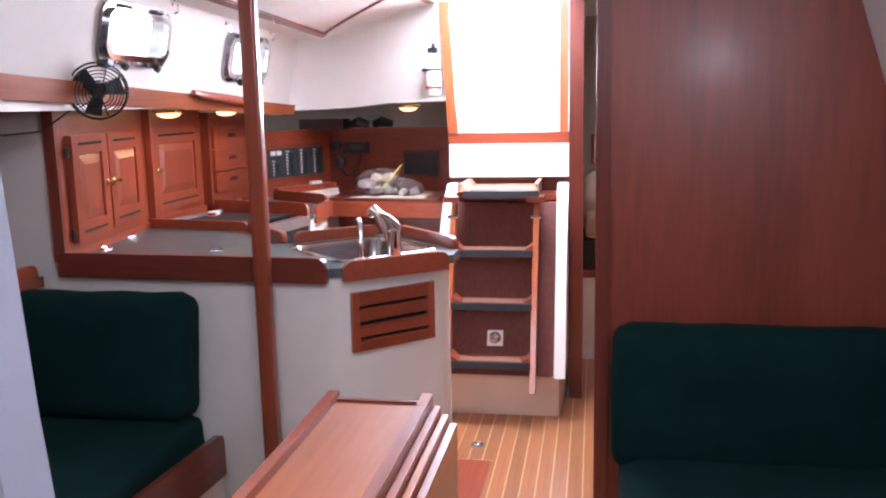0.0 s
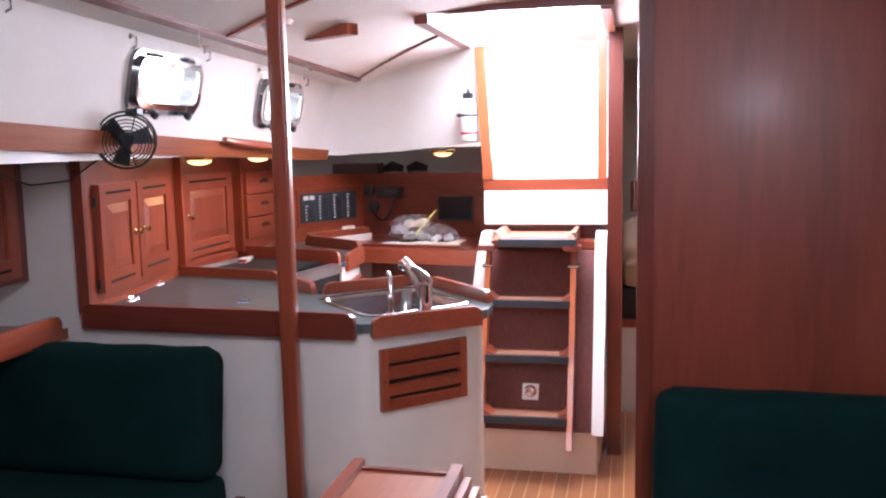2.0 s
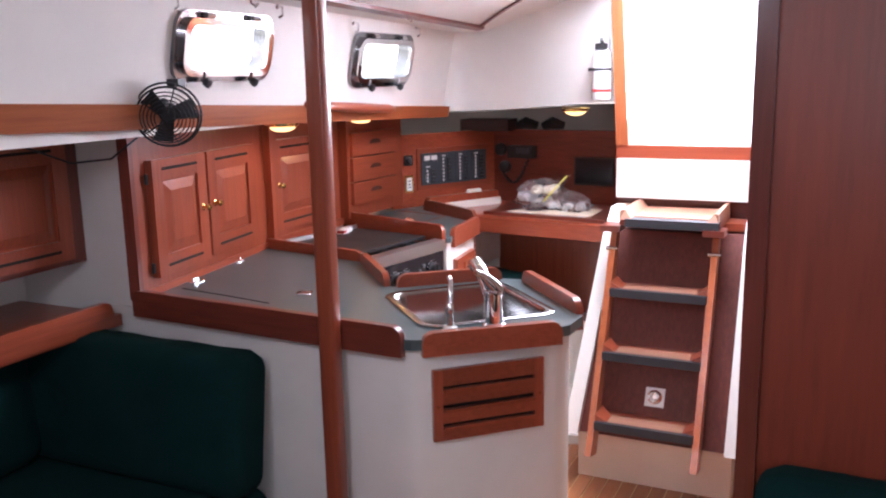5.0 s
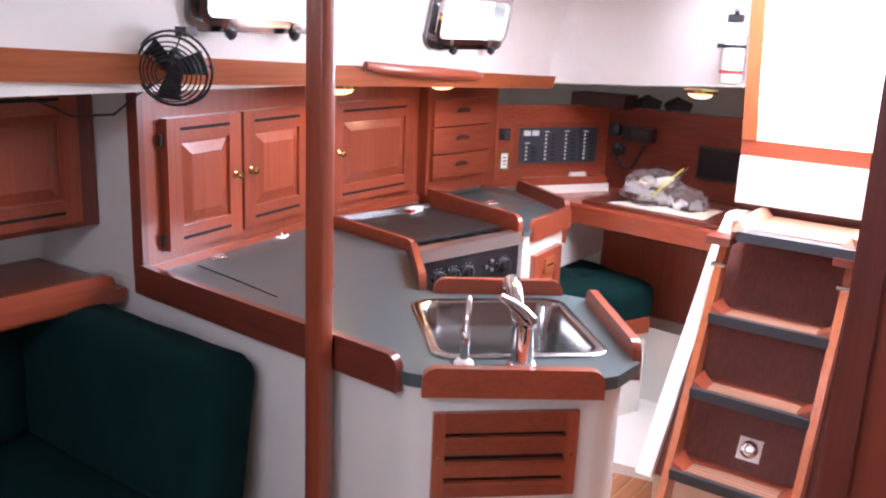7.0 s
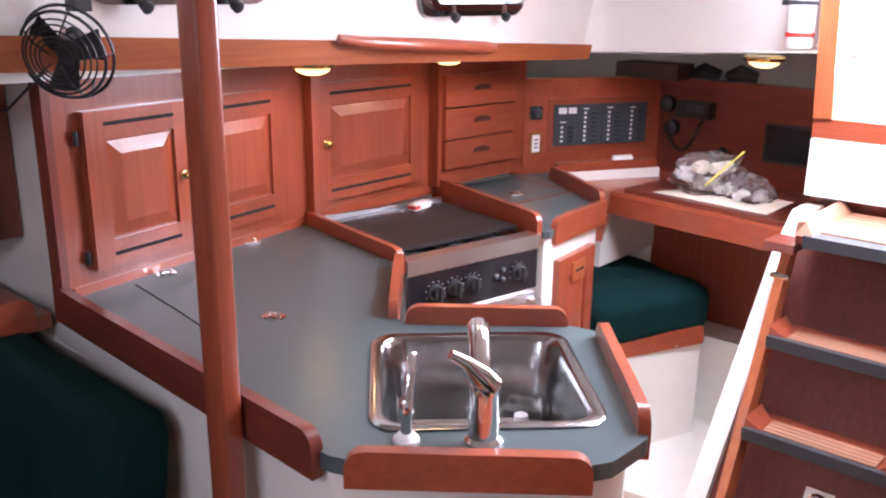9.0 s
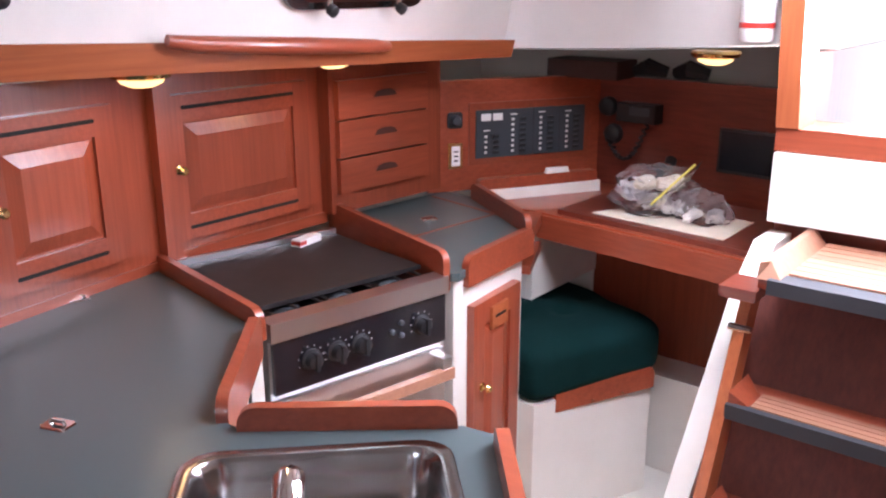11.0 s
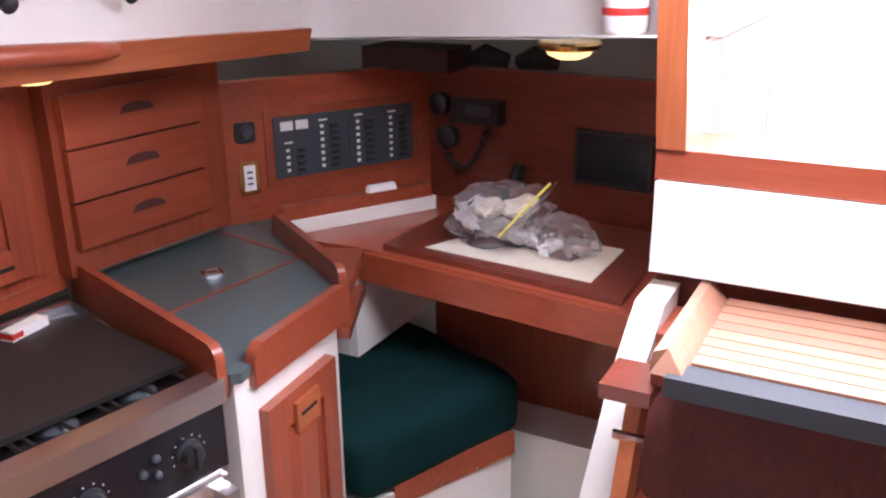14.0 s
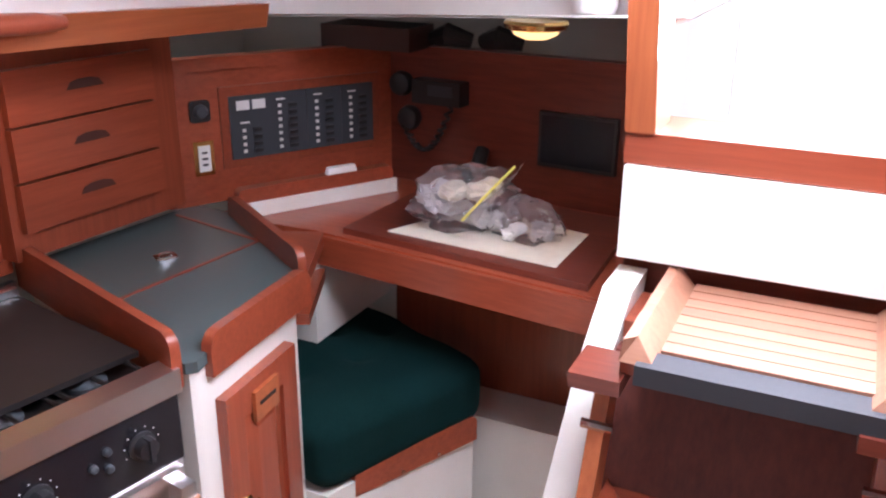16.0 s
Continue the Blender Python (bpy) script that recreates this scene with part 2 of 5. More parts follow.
def build_ceiling():
    bm = B()
    xs = [-1.37, -1.19, -1.0, -0.8, -0.66, HX0, -0.36, -0.14, HX1, 0.3, 0.55, 0.8, 1.0, 1.19]
    ys = [-0.6, 1.25, 1.75, 2.2, HY0, HY1, 5.15]
    for i in range(len(xs) - 1):
        for j in range(len(ys) - 1):
            hatch = HX0 <= xs[i] < HX1 and HY0 <= ys[j] < HY1
            sky = -0.66 <= xs[i] < HX1 and ys[j] == 1.25
            if hatch or sky:
                continue
            a = [(xs[i], ys[j]), (xs[i + 1], ys[j]), (xs[i + 1], ys[j + 1]), (xs[i], ys[j + 1])]
            loft(bm, [(x, y, ceil_z(x, y)) for x, y in a], [(x, y, ceil_z(x, y) + 0.05) for x, y in a])
    structure("ceiling", bm, VINYL, "cream vinyl cabin headliner with hatch openings", True)


build_ceiling()


def side_point(y, v):
    """The sloping cabin side: v 0 at the valance, 1 at the ceiling."""
    lo = Vector((-1.392, y, 1.60 - 0.04 * (max(y, 2.0) - 2.6)))
    hi = Vector((-1.318, y, ceil_z(1.19, y) + 0.003))
    return lo.lerp(hi, v)


PORTS = [(2.25, 2.62), (3.235, 3.655), (4.185, 4.635)]
PV0, PV1 = 0.33, 0.83


def build_cabin_side():
    bm = B()
    ys = [-0.6] + [e for ab in PORTS for e in ab] + [5.06]
    vs = [-0.02, PV0, PV1, 1.0]
    for i in range(len(ys) - 1):
        for j in range(3):
            if j == 1 and i % 2 == 1:
                continue
            a = [side_point(ys[i], vs[j]), side_point(ys[i + 1], vs[j]), side_point(ys[i + 1], vs[j + 1]), side_point(ys[i], vs[j + 1])]
            off = Vector((-0.05, 0, -0.02))
            loft(bm, a, [p + off for p in a])
    structure("wall_port", bm, VINYL, "cream cabin side with opening portholes")


build_cabin_side()

# aft end of the coachroof, the companionway bulkhead
def smooth_line(pts, n=6):
    """Points on a smooth curve through the given ones."""
    ps = [Vector(p) for p in pts]
    ps = [ps[0] * 2 - ps[1]] + ps + [ps[-1] * 2 - ps[-2]]
    out = []
    for a, p, q, d in zip(ps, ps[1:], ps[2:], ps[3:]):
        for i in range(n):
            k = i / n
            out.append(0.5 * ((2 * p) + (q - a) * k + (2 * a - 5 * p + 4 * q - d) * k * k + (3 * p - a - 3 * q + d) * k ** 3))
    return out + [ps[-2]]


bm = B()
lo = smooth_line([side_point(5.06, 0), (-1.33, 5.125, 1.50), (-1.22, 5.155, 1.503), (-1.05, 5.15, 1.51), (-0.80, 5.04, 1.53), (-0.505, 4.915, 1.556)])
hi = smooth_line([side_point(5.06, 1), (-1.27, 5.09, 1.882), (-1.17, 5.09, 1.892), (-1.02, 5.05, 1.925), (-0.78, 4.99, 1.985), (-0.525, 4.885, 2.04)])
ra, rb = [bm.verts.new(p) for p in lo], [bm.verts.new(p) for p in hi]
for k in range(len(lo) - 1):
    bm.faces.new((ra[k], ra[k + 1], rb[k + 1], rb[k]))
bmesh.ops.recalc_face_normals(bm, faces=bm.faces)
for f in bm.faces:
    if f.normal.y > 0 or (abs(f.normal.y) < 0.1 and f.normal.x < 0):
        f.normal_flip()
back = [bm.verts.new(v.co + Vector((-0.02, 0.05, 0.0))) for v in ra]
back2 = [bm.verts.new(v.co + Vector((-0.02, 0.05, 0.0))) for v in rb]
for k in range(len(lo) - 1):
    bm.faces.new((back[k], back2[k], back2[k + 1], back[k + 1]))
    bm.faces.new((ra[k], back[k], back[k + 1], ra[k + 1]))
    bm.faces.new((rb[k], rb[k + 1], back2[k + 1], back2[k]))
structure("wall_aft", bm, VINYL, "cream aft coachroof wall beside the companionway", True)
bm = B()
ra, rb = [bm.verts.new(p + Vector((0, -0.012, -0.004))) for p in lo], [bm.verts.new((p.x - 0.02, p.y + 0.30, 1.528)) for p in lo]
for k in range(len(lo) - 1):
    bm.faces.new((ra[k], ra[k + 1], rb[k + 1], rb[k]))
bmesh.ops.solidify(bm, geom=bm.faces[:], thickness=0.012)
structure("trim", bm, VINYL, "cream rounded lip under the side deck", True)

# hull shell behind everything
bm = B()
box(bm, -2.15, -2.05, -0.6, 6.2, 0.0, 1.75)
box(bm, -2.05, -1.40, -0.6, 5.02, 1.522, 1.56)
box(bm, -2.05, -0.47, 5.16, 6.1, 1.53, 1.57)
structure("wall_hull_port", bm, CREAM, "cream hull liner behind the lockers")
bm = B()
box(bm, -2.05, -0.47, 5.85, 5.95, 0.0, 1.53)
structure("wall_hull_aft", bm, CREAM, "cream hull liner behind the chart table")
bm = B()
a = [(0.768, 3.058, 2.06), (0.768, -0.6, 2.06), (1.20, -0.6, 0.75), (1.20, 3.058, 0.75)]
loft(bm, a, [Vector(p) + Vector((0.08, 0, 0.02)) for p in a])
box(bm, 1.20, 1.28, -0.6, 3.0, 0.0, 0.76)
structure("wall_starboard", bm, VINYL, "cream sloping starboard hull liner")
bm = B()
box(bm, -2.05, 1.28, -0.7, -0.6, 0.0, 2.2)
structure("wall_forward", bm, WZ, "varnished forward bulkhead")

# right-hand bulkhead between saloon and aft passage
bm = B()
box(bm, 0.235, 1.22, 3.06, 3.10, F, 2.10)
structure("wall_bulkhead", bev(bm, 0.002), SATIN, "glossy dark mahogany bulkhead panel")
bm = B()
box(bm, 0.205, 0.243, 3.045, 3.115, F, 2.10)
structure("trim", bev(bm, 0.012, 3), DZ, "rounded mahogany bulkhead edge post", True)

# companionway frame
def plank(name, p, mat, lab=""):
    bm = B()
    box(bm, *p)
    return structure(name, bev(bm, 0.006), mat, lab)


bm = B()
box(bm, -0.505, 0.082, 4.862, 5.02, 1.322, 1.375)
structure("trim", bev(bm, 0.01), WX, "wooden companionway sill")
bm = B()
loft(bm, [(-0.505, 4.855, 1.376), (-0.455, 4.855, 1.376), (-0.455, 4.97, 1.376), (-0.505, 4.97, 1.376)], [(-0.54, 4.855, 2.0), (-0.49, 4.855, 2.0), (-0.49, 4.97, 2.0), (-0.54, 4.97, 2.0)])
structure("trim", bev(bm, 0.014, 3), LZ, "wooden companionway side frame", True)
bm = B()
box(bm, 0.035, 0.075, 4.86, 5.0, 1.376, 2.04)
structure("trim", bev(bm, 0.01), LZ, "wooden companionway side frame")
bm = B()
box(bm, -0.50, 0.082, 4.848, 4.905, 1.160, 1.32)
structure("wall_companionway", bev(bm, 0.012, 3), CREAM, "cream panel below the companionway sill", True)
bm = B()
box(bm, HX0 - 0.045, HX0 + 0.004, HY0 - 0.04, HY1 - 0.02, 1.995, 2.075)
structure("trim", bev(bm, 0.008), DY, "wooden sliding hatch side trim")
bm = B()
box(bm, HX0, HX1 + 0.04, HY0 - 0.03, HY0 + 0.012, 2.03, 2.07)
structure("trim", bev(bm, 0.006), DX, "dark wooden hatch front trim")
bm = B()
box(bm, HX1 - 0.01, HX1 + 0.03, HY0, HY1 - 0.04, 2.022, 2.075)
structure("trim", bev(bm, 0.006), LY, "wooden sliding hatch side trim")
bm = B()
box(bm, HX0 + 0.0, HX1 - 0.005, 3.45, HY0 - 0.032, 2.105, 2.125)
structure("trim", bm, CREAM, "cream sliding hatch lid, open")

bm = B()
box(bm, -0.49, -0.47, 4.915, 5.84, 0.9, 1.529)
structure("wall_chart_end", bm, DZ, "mahogany end wall of the chart table")
bm = B()
box(bm, -0.50, 0.08, 4.91, 4.93, 0.95, 1.20)
structure("trim", bm, DX, "dark mahogany board behind the top step")

# tall post and partition beside the steps
bm = B()
box(bm, 0.085, 0.15, 4.70, 4.90, F, 2.04)
structure("trim", bev(bm, 0.008), DZ, "dark mahogany door post beside the steps")

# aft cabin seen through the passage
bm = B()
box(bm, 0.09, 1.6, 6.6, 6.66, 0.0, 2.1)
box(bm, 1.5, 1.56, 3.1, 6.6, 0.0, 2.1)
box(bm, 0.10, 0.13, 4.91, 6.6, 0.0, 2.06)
# cream lining; the passage shade is put into its colour as tan
structure("wall_aft_cabin", bm, plain("shaded_lining", (0.5, 0.42, 0.34), 0.6), "cream aft cabin lining, coloured down to tan for the passage shade")
bm = B()
box(bm, 0.10, 1.5, 5.36, 5.40, 0.0, 0.56)
structure("wall_berth", bm, CREAM, "cream berth front in the aft cabin")
bm = B()
box(bm, 0.09, 1.56, 3.1, 6.66, 2.07, 2.1)
structure("ceiling", bm, CREAM, "cream aft passage ceiling")

# outside
for nm, pts in (("backdrop", [(-4, 7.2, -0.5), (4, 7.2, -0.5), (4, 7.2, 6), (-4, 7.2, 6)]),
                ("backdrop", [(-3.2, -1.2, 0.8), (-3.2, 7.25, 0.8), (-3.2, 7.25, 5), (-3.2, -1.2, 5)]),
                ("backdrop", [(-4, 0, 5.5), (4, 0, 5.5), (4, 8, 5.5), (-4, 8, 5.5)])):
    bm = B()
    bm.faces.new([bm.verts.new(p) for p in pts])
    structure(nm, bm, SKY_CARD, "bright overcast sky")
bm = B()
a = 300
bm.faces.new([bm.verts.new(p) for p in ((-a, -a, -1.2), (a, -a, -1.2), (a, a, -1.2), (-a, a, -1.2))])
structure("water", bm, plain("harbour_water", (0.05, 0.08, 0.09), 0.1), "grey harbour water")

# sole: holly base with teak planks on it
bm = B()
box(bm, -2.05, 1.5, -0.6, 5.36, F - 0.06, F - 0.003)
floor = structure("floor", bm, HOLLY, "teak and holly cabin sole")

# ---- sole planks ----
def build_planks():
    bm0 = B()
    box(bm0, 0, 0.052, 0, 1, -0.003, 0)
    bev(bm0, 0.0015, 1)
    first, made = None, {}
    for i in range(34):
        x = -0.98 + 0.0575 * i
        for y0, y1 in ((-0.5, 2.9), (2.903, 5.36)):
            key = round(y1 - y0, 3)
            if key not in made:
                bm = bm0.copy()
                for v in bm.verts:
                    v.co.y *= key
                ob = part("plank", bm, TEAK, floor)
                made[key] = ob.data
            else:
                ob = new("plank", made[key])
                ob.parent = floor
            ob.location = (x, y0, F)
    bm0.free()


# ---- galley worktop and base ----
OUT = [(-1.535, 3.188), (-0.62, 3.133), (-0.58, 3.132), (-0.55, 3.143), (-0.275, 3.368), (-0.254, 3.405), (-0.25, 3.50), (-0.265, 3.545), (-0.54, 3.84),
       (-0.605, 3.83), (-0.868, 3.61), (-0.908, 3.607), (-1.165, 3.89), (-1.655, 3.985)]
SINK_M = Matrix.Translation((-0.590, 3.502, CT)) @ Matrix.Rotation(radians(45), 4, "Z")


def slab_with_hole(ring, hole, z, th):
    bm = B()
    edges = []
    for pts in (ring, hole):
        vs = [bm.verts.new((x, y, z)) for x, y in pts]
        edges += [bm.edges.new((vs[i], vs[(i + 1) % len(vs)])) for i in range(len(vs))]
    bmesh.ops.triangle_fill(bm, use_beauty=True, edges=edges)
    top = bm.faces[:]
    res = bmesh.ops.extrude_face_region(bm, geom=top)
    for v in res["geom"]:
        if isinstance(v, bmesh.types.BMVert):
            v.co.z -= th
    return bm


sink_hole = [(SINK_M @ Vector((a, b, 0))).to_2d() for a, b in round_rect(-0.178, 0.178, -0.184, 0.184, 0.045)]
top_ob = tagged(part("worktop", slab_with_hole(OUT, sink_hole, CT, 0.028), GREY), "grey laminate galley worktop with dark edge", "worktop")
bm = B()
tube(bm, [(-1.50, 3.35, CT + 0.0005), (-1.30, 3.325, CT + 0.0005), (-1.13, 3.298, CT + 0.0005)], 0.0018, 4)
part("seam", bm, DARK, top_ob, "dark lid seam")
base = thing("galley_base_cabinet", "cream galley base cabinet with slanted corner", "cabinet")
W_IN = [(-2.04, 3.235), (-0.63, 3.15), (-0.592, 3.146), (-0.565, 3.153), (-0.302, 3.405), (-0.29, 3.43), (-0.286, 3.50), (-0.298, 3.53), (-0.565, 3.80), (-0.60, 3.80), (-0.865, 3.58), (-0.915, 3.575), (-1.175, 3.865)]
bm = B()
va, vb = [bm.verts.new((x, y, F)) for x, y in W_IN], [bm.verts.new((x, y, CT - 0.03)) for x, y in W_IN]
for k in range(len(W_IN) - 1):
    bm.faces.new((va[k], va[k + 1], vb[k + 1], vb[k]))
bmesh.ops.recalc_face_normals(bm, faces=bm.faces)
bmesh.ops.solidify(bm, geom=bm.faces[:], thickness=0.012)
part("front_panel", bm, CREAM, base, smooth=True)
bm = B()
box(bm, -1.9, -1.2, 3.2, 3.25, F, 0.9)
part("back_panel", bm, CREAM, base)
bm = B()
box(bm, -2.04, -1.53, 3.215, 3.245, CT - 0.06, 1.56)
structure("wall_partition", bm, CREAM, "cream partition beside the galley lockers")

vent = thing("louvre_vent", "mahogany louvre vent panel with three slots", "vent")
vm, vL = along((-0.536, 3.160), (-0.316, 3.371))
for z0, z1 in ((0.757, 0.786), (0.803, 0.836), (0.853, 0.886), (0.903, 0.947)):
    bm = B()
    box(bm, 0.026, vL - 0.026, -0.004, 0.0095, z0, z1, vm)
    part("rail", bev(bm, 0.002, 1), WX, vent)
for u0, u1 in ((0, 0.026), (vL - 0.026, vL)):
    bm = B()
    box(bm, u0, u1, -0.004, 0.0095, 0.757, 0.947, vm)
    part("stile", bev(bm, 0.002, 1), WZ, vent)
# dark sheet stands in for the shade behind the louvres
bm = B()
box(bm, 0.01, vL - 0.01, 0.010, 0.0125, 0.77, 0.94, vm)
part("backing", bm, DARK, vent, "dark sheet for the shade in the slots")
for z in (0.785, 0.803 + 0.03, 0.886):
    bm = B()
    box(bm, 0.026, vL - 0.026, -0.009, 0.004, z, z + 0.008, vm)
    part("slat", bev(bm, 0.002, 1), WX, vent)
for u in (0.012, vL - 0.012):
    bm = B()
    lathe(bm, [(0.0025, 0), (0.0025, 0.002)], vm @ aim((u, -0.004, 0.85), (0, -1, 0)), 8)
    part("screw", bm, BRASS, vent)

FIDDLES = [((-1.53, 3.18), (-0.60, 3.127), 0.985, 1.064, 0.022, 0.03), ((-0.553, 3.139), (-0.268, 3.372), 0.988, 1.05, 0.022, 0.03),
           ((-0.26, 3.512), (-0.53, 3.822), 0.985, 1.07, 0.02, 0.035), ((-0.612, 3.825), (-0.872, 3.607), 0.985, 1.07, 0.02, 0.03),
           ((-0.905, 3.603), (-1.157, 3.883), 0.978, 1.07, 0.02, 0.03), ((-1.165, 3.902), (-1.665, 4.0), 1.0, 1.067, 0.018, 0.03),
           ((-1.078, 4.388), (-1.655, 4.575), 0.99, 1.086, 0.018, 0.03), ((-1.068, 4.447), (-1.094, 4.775), 0.984, 1.062, 0.02, 0.03),
           ((-1.118, 4.80), (-1.485, 5.04), 1.0, 1.082, 0.018, 0.03), ((-1.48, 5.055), (-1.265, 5.43), 1.045, 1.09, 0.03, 0.015)]
SHADED_START = FIDDLES[0][0]
# front rail takes dark mahogany: the shade on it is put into its colour
for p, q, z0, z1, th, r in FIDDLES:
    tagged(part("fiddle_rail", board_bm(p, q, z0, z1, th, r), DX if SHADED_START == p else WX, smooth=True), "rounded mahogany fiddle rail along the worktop edge", "rail", "worktop fiddles")

# ---- sink ----
sink = thing("sink", "square stainless steel galley sink set in grey worktop", "sink")
bm = B()
prev = None
for hw, z, r in ((0.196, 0.003, 0.05), (0.192, 0.006, 0.05), (0.176, 0.004, 0.045), (0.168, -0.008, 0.045), (0.158, -0.17, 0.05), (0.13, -0.19, 0.05), (0.03, -0.193, 0.012)):
    ring = [bm.verts.new(SINK_M @ Vector((a, b, z))) for a, b in round_rect(-hw, hw, -hw - 0.006, hw + 0.006, r, 5)]
    if prev:
        for i in range(len(ring)):
            bm.faces.new((prev[i], prev[(i + 1) % len(ring)], ring[(i + 1) % len(ring)], ring[i]))
    prev = ring
bm.faces.new(prev)
bowl = part("bowl", bm, SINK_STEEL, sink, smooth=True)
bm = B()
lathe(bm, [(0.045, 0), (0.045, 0.004), (0.03, 0.006), (0.03, 0.001)], SINK_M @ pose(0.02, 0.06, -0.192), 20)
part("drain", bm, CHROME, sink, smooth=True)

tap = thing("mixer_tap", "chrome single-lever mixer tap with pull-out spout", "tap")
tm = SINK_M @ pose(-0.018, -0.24, 0) @ Matrix.Diagonal((1.08, 1.0, 1.0, 1))
bm = B()
lathe(bm, [(0.028, 0), (0.028, 0.006), (0.022, 0.012), (0.021, 0.085), (0.023, 0.09), (0.021, 0.10), (0.012, 0.105)], tm, 20)
part("body", bm, CHROME, tap, smooth=True)
bm = B()
tube(bm, [tm @ Vector(p) for p in ((0.008, 0, 0.095), (-0.008, -0.004, 0.115), (-0.028, -0.006, 0.138), (-0.05, -0.008, 0.152))], [0.021, 0.019, 0.011, 0.008], 12)
part("lever", bm, CHROME, tap, smooth=True)
bm = B()
tube(bm, [tm @ Vector(p) for p in ((0, 0.012, 0.05), (0.0, 0.045, 0.09), (0.0, 0.085, 0.13), (0.0, 0.115, 0.145), (0.0, 0.135, 0.135))], [0.016, 0.016, 0.017, 0.019, 0.018], 12)
part("spout", bm, CHROME, tap, smooth=True)
tm2 = SINK_M @ pose(-0.137, -0.232, 0)
pump = thing("soap_pump", "slim chrome soap pump with a white base", "pump")
bm = B()
lathe(bm, [(0.021, 0), (0.021, 0.006), (0.015, 0.013), (0.010, 0.015)], tm2, 16)
part("base", bm, WHITE, pump, "white plastic base", True)
bm = B()
lathe(bm, [(0.009, 0.013), (0.009, 0.045), (0.012, 0.05), (0.012, 0.07), (0.008, 0.075)], tm2, 14)
part("stem", bm, CHROME, pump, smooth=True)
bm = B()
tube(bm, [tm2 @ Vector(p) for p in ((0, -0.004, 0.072), (0.004, 0.002, 0.095), (0.008, 0.012, 0.122), (0.010, 0.03, 0.134))], [0.008, 0.009, 0.008, 0.006], 10)
part("spout", bm, CHROME, pump, smooth=True)
for px, py, hh in ((0.046, 0.11, 0.04), (0.03, 0.11, 0.05), (0.1, 0.11, 0.055)):
    bm = B()
    lathe(bm, [(0.028, 0), (0.03, hh * 0.5), (0.025, hh * 0.6), (0.014, hh * 0.7), (0.014, hh), (0.004, hh)], SINK_M @ pose(px, py, -0.19), 16)
    tagged(part("sink_plug", bm, WHITE, smooth=True), "white plastic plug lying in the sink", "plug", "plugs in the sink")

# ---- worktop hinges and latches ----
def flush_latch(p, rz):
    t = thing("flush_hatch_catch", "small chrome flush catch on the worktop lid", "catch", "worktop catches")
    m = pose(p[0], p[1], p[2], 0, 0, rz)
    bm = B()
    loft(bm, [m @ Vector((a, b, 0)) for a, b in round_rect(-0.024, 0.024, -0.017, 0.017, 0.006)], [m @ Vector((a, b, 0.003)) for a, b in round_rect(-0.023, 0.023, -0.016, 0.016, 0.006)])
    part("plate", bm, CHROME, t)
    bm = B()
    tube(bm, [m @ Vector((-0.014, 0, 0.003)), m @ Vector((-0.01, 0, 0.008)), m @ Vector((0.01, 0, 0.008)), m @ Vector((0.014, 0, 0.003))], 0.003, 6)
    part("pull_ring", bm, CHROME, t)


for p, rz in (((-1.525, 3.445, CT), 75), ((-1.605, 3.76, CT), 75), ((-1.10, 3.44, CT), 20), ((-1.43, 4.75, CT), 60)):
    flush_latch(p, rz)

# ---- wall lockers ----
def door_parts(t, p, q, z0, z1, knob_u=None, slots=True, mat=WZ):
    """A raised-panel locker door on the line p to q, its face towards the cabin."""
    m, L = along(p, q)
    bm = B()
    box(bm, 0, L, -0.016, 0.0, z0, z1, m)
    d = part("door", bev(bm, 0.003, 1), mat, t)
    s = 0.052
    for u0, u1, a, b in ((0.0005, s, z0, z1), (L - s, L - 0.0005, z0, z1), (s, L - s, z0, z0 + s + 0.012), (s, L - s, z1 - s - 0.012, z1)):
        bm = B()
        box(bm, u0, u1, -0.024, -0.016, a + 0.0005, b - 0.0005, m)
        part("frame_piece", bev(bm, 0.003, 1), WX if u1 - u0 > s + 0.01 else mat, d)
    u0, u1, a, b = s + 0.006, L - s - 0.006, z0 + s + 0.018, z1 - s - 0.018
    bm = B()
    k = 0.03
    loft(bm, [m @ Vector((x, -0.016, z)) for x, z in ((u0, a), (u1, a), (u1, b), (u0, b))],
         [m @ Vector((x, -0.026, z)) for x, z in ((u0 + k, a + k), (u1 - k, a + k), (u1 - k, b - k), (u0 + k, b - k))])
    part("raised_panel", bm, mat, d)
    if slots:
        for z in (z0 + 0.03, z1 - 0.03):
            # raised dark bar in place of a cut slot and its shade
            bm = B()
            loft(bm, [m @ Vector((x, -0.0235, y)) for x, y in round_rect(s * 0.95, L - s * 0.95, z - 0.0045, z + 0.0045, 0.004, 3)],
                 [m @ Vector((x, -0.0248, y)) for x, y in round_rect(s * 0.95, L - s * 0.95, z - 0.0045, z + 0.0045, 0.004, 3)])
            part("vent_slot", bm, DARK, d)
    if knob_u is not None:
        bm = B()
        lathe(bm, [(0.011, 0), (0.011, 0.003), (0.006, 0.005), (0.005, 0.014), (0.010, 0.018), (0.011, 0.023), (0.007, 0.028)], m @ aim((knob_u if knob_u > 0 else L + knob_u, -0.024, (z0 + z1) / 2), (0, -1, 0)), 14)
        part("knob", bm, BRASS, d, "brass knob", True)
    return d


C0, C1, C2 = (-1.515, 3.185), (-1.645, 4.0), (-1.65, 4.55)


def on(p, q, y):
    k = (y - p[1]) / (q[1] - p[1])
    return (p[0] + k * (q[0] - p[0]), y)


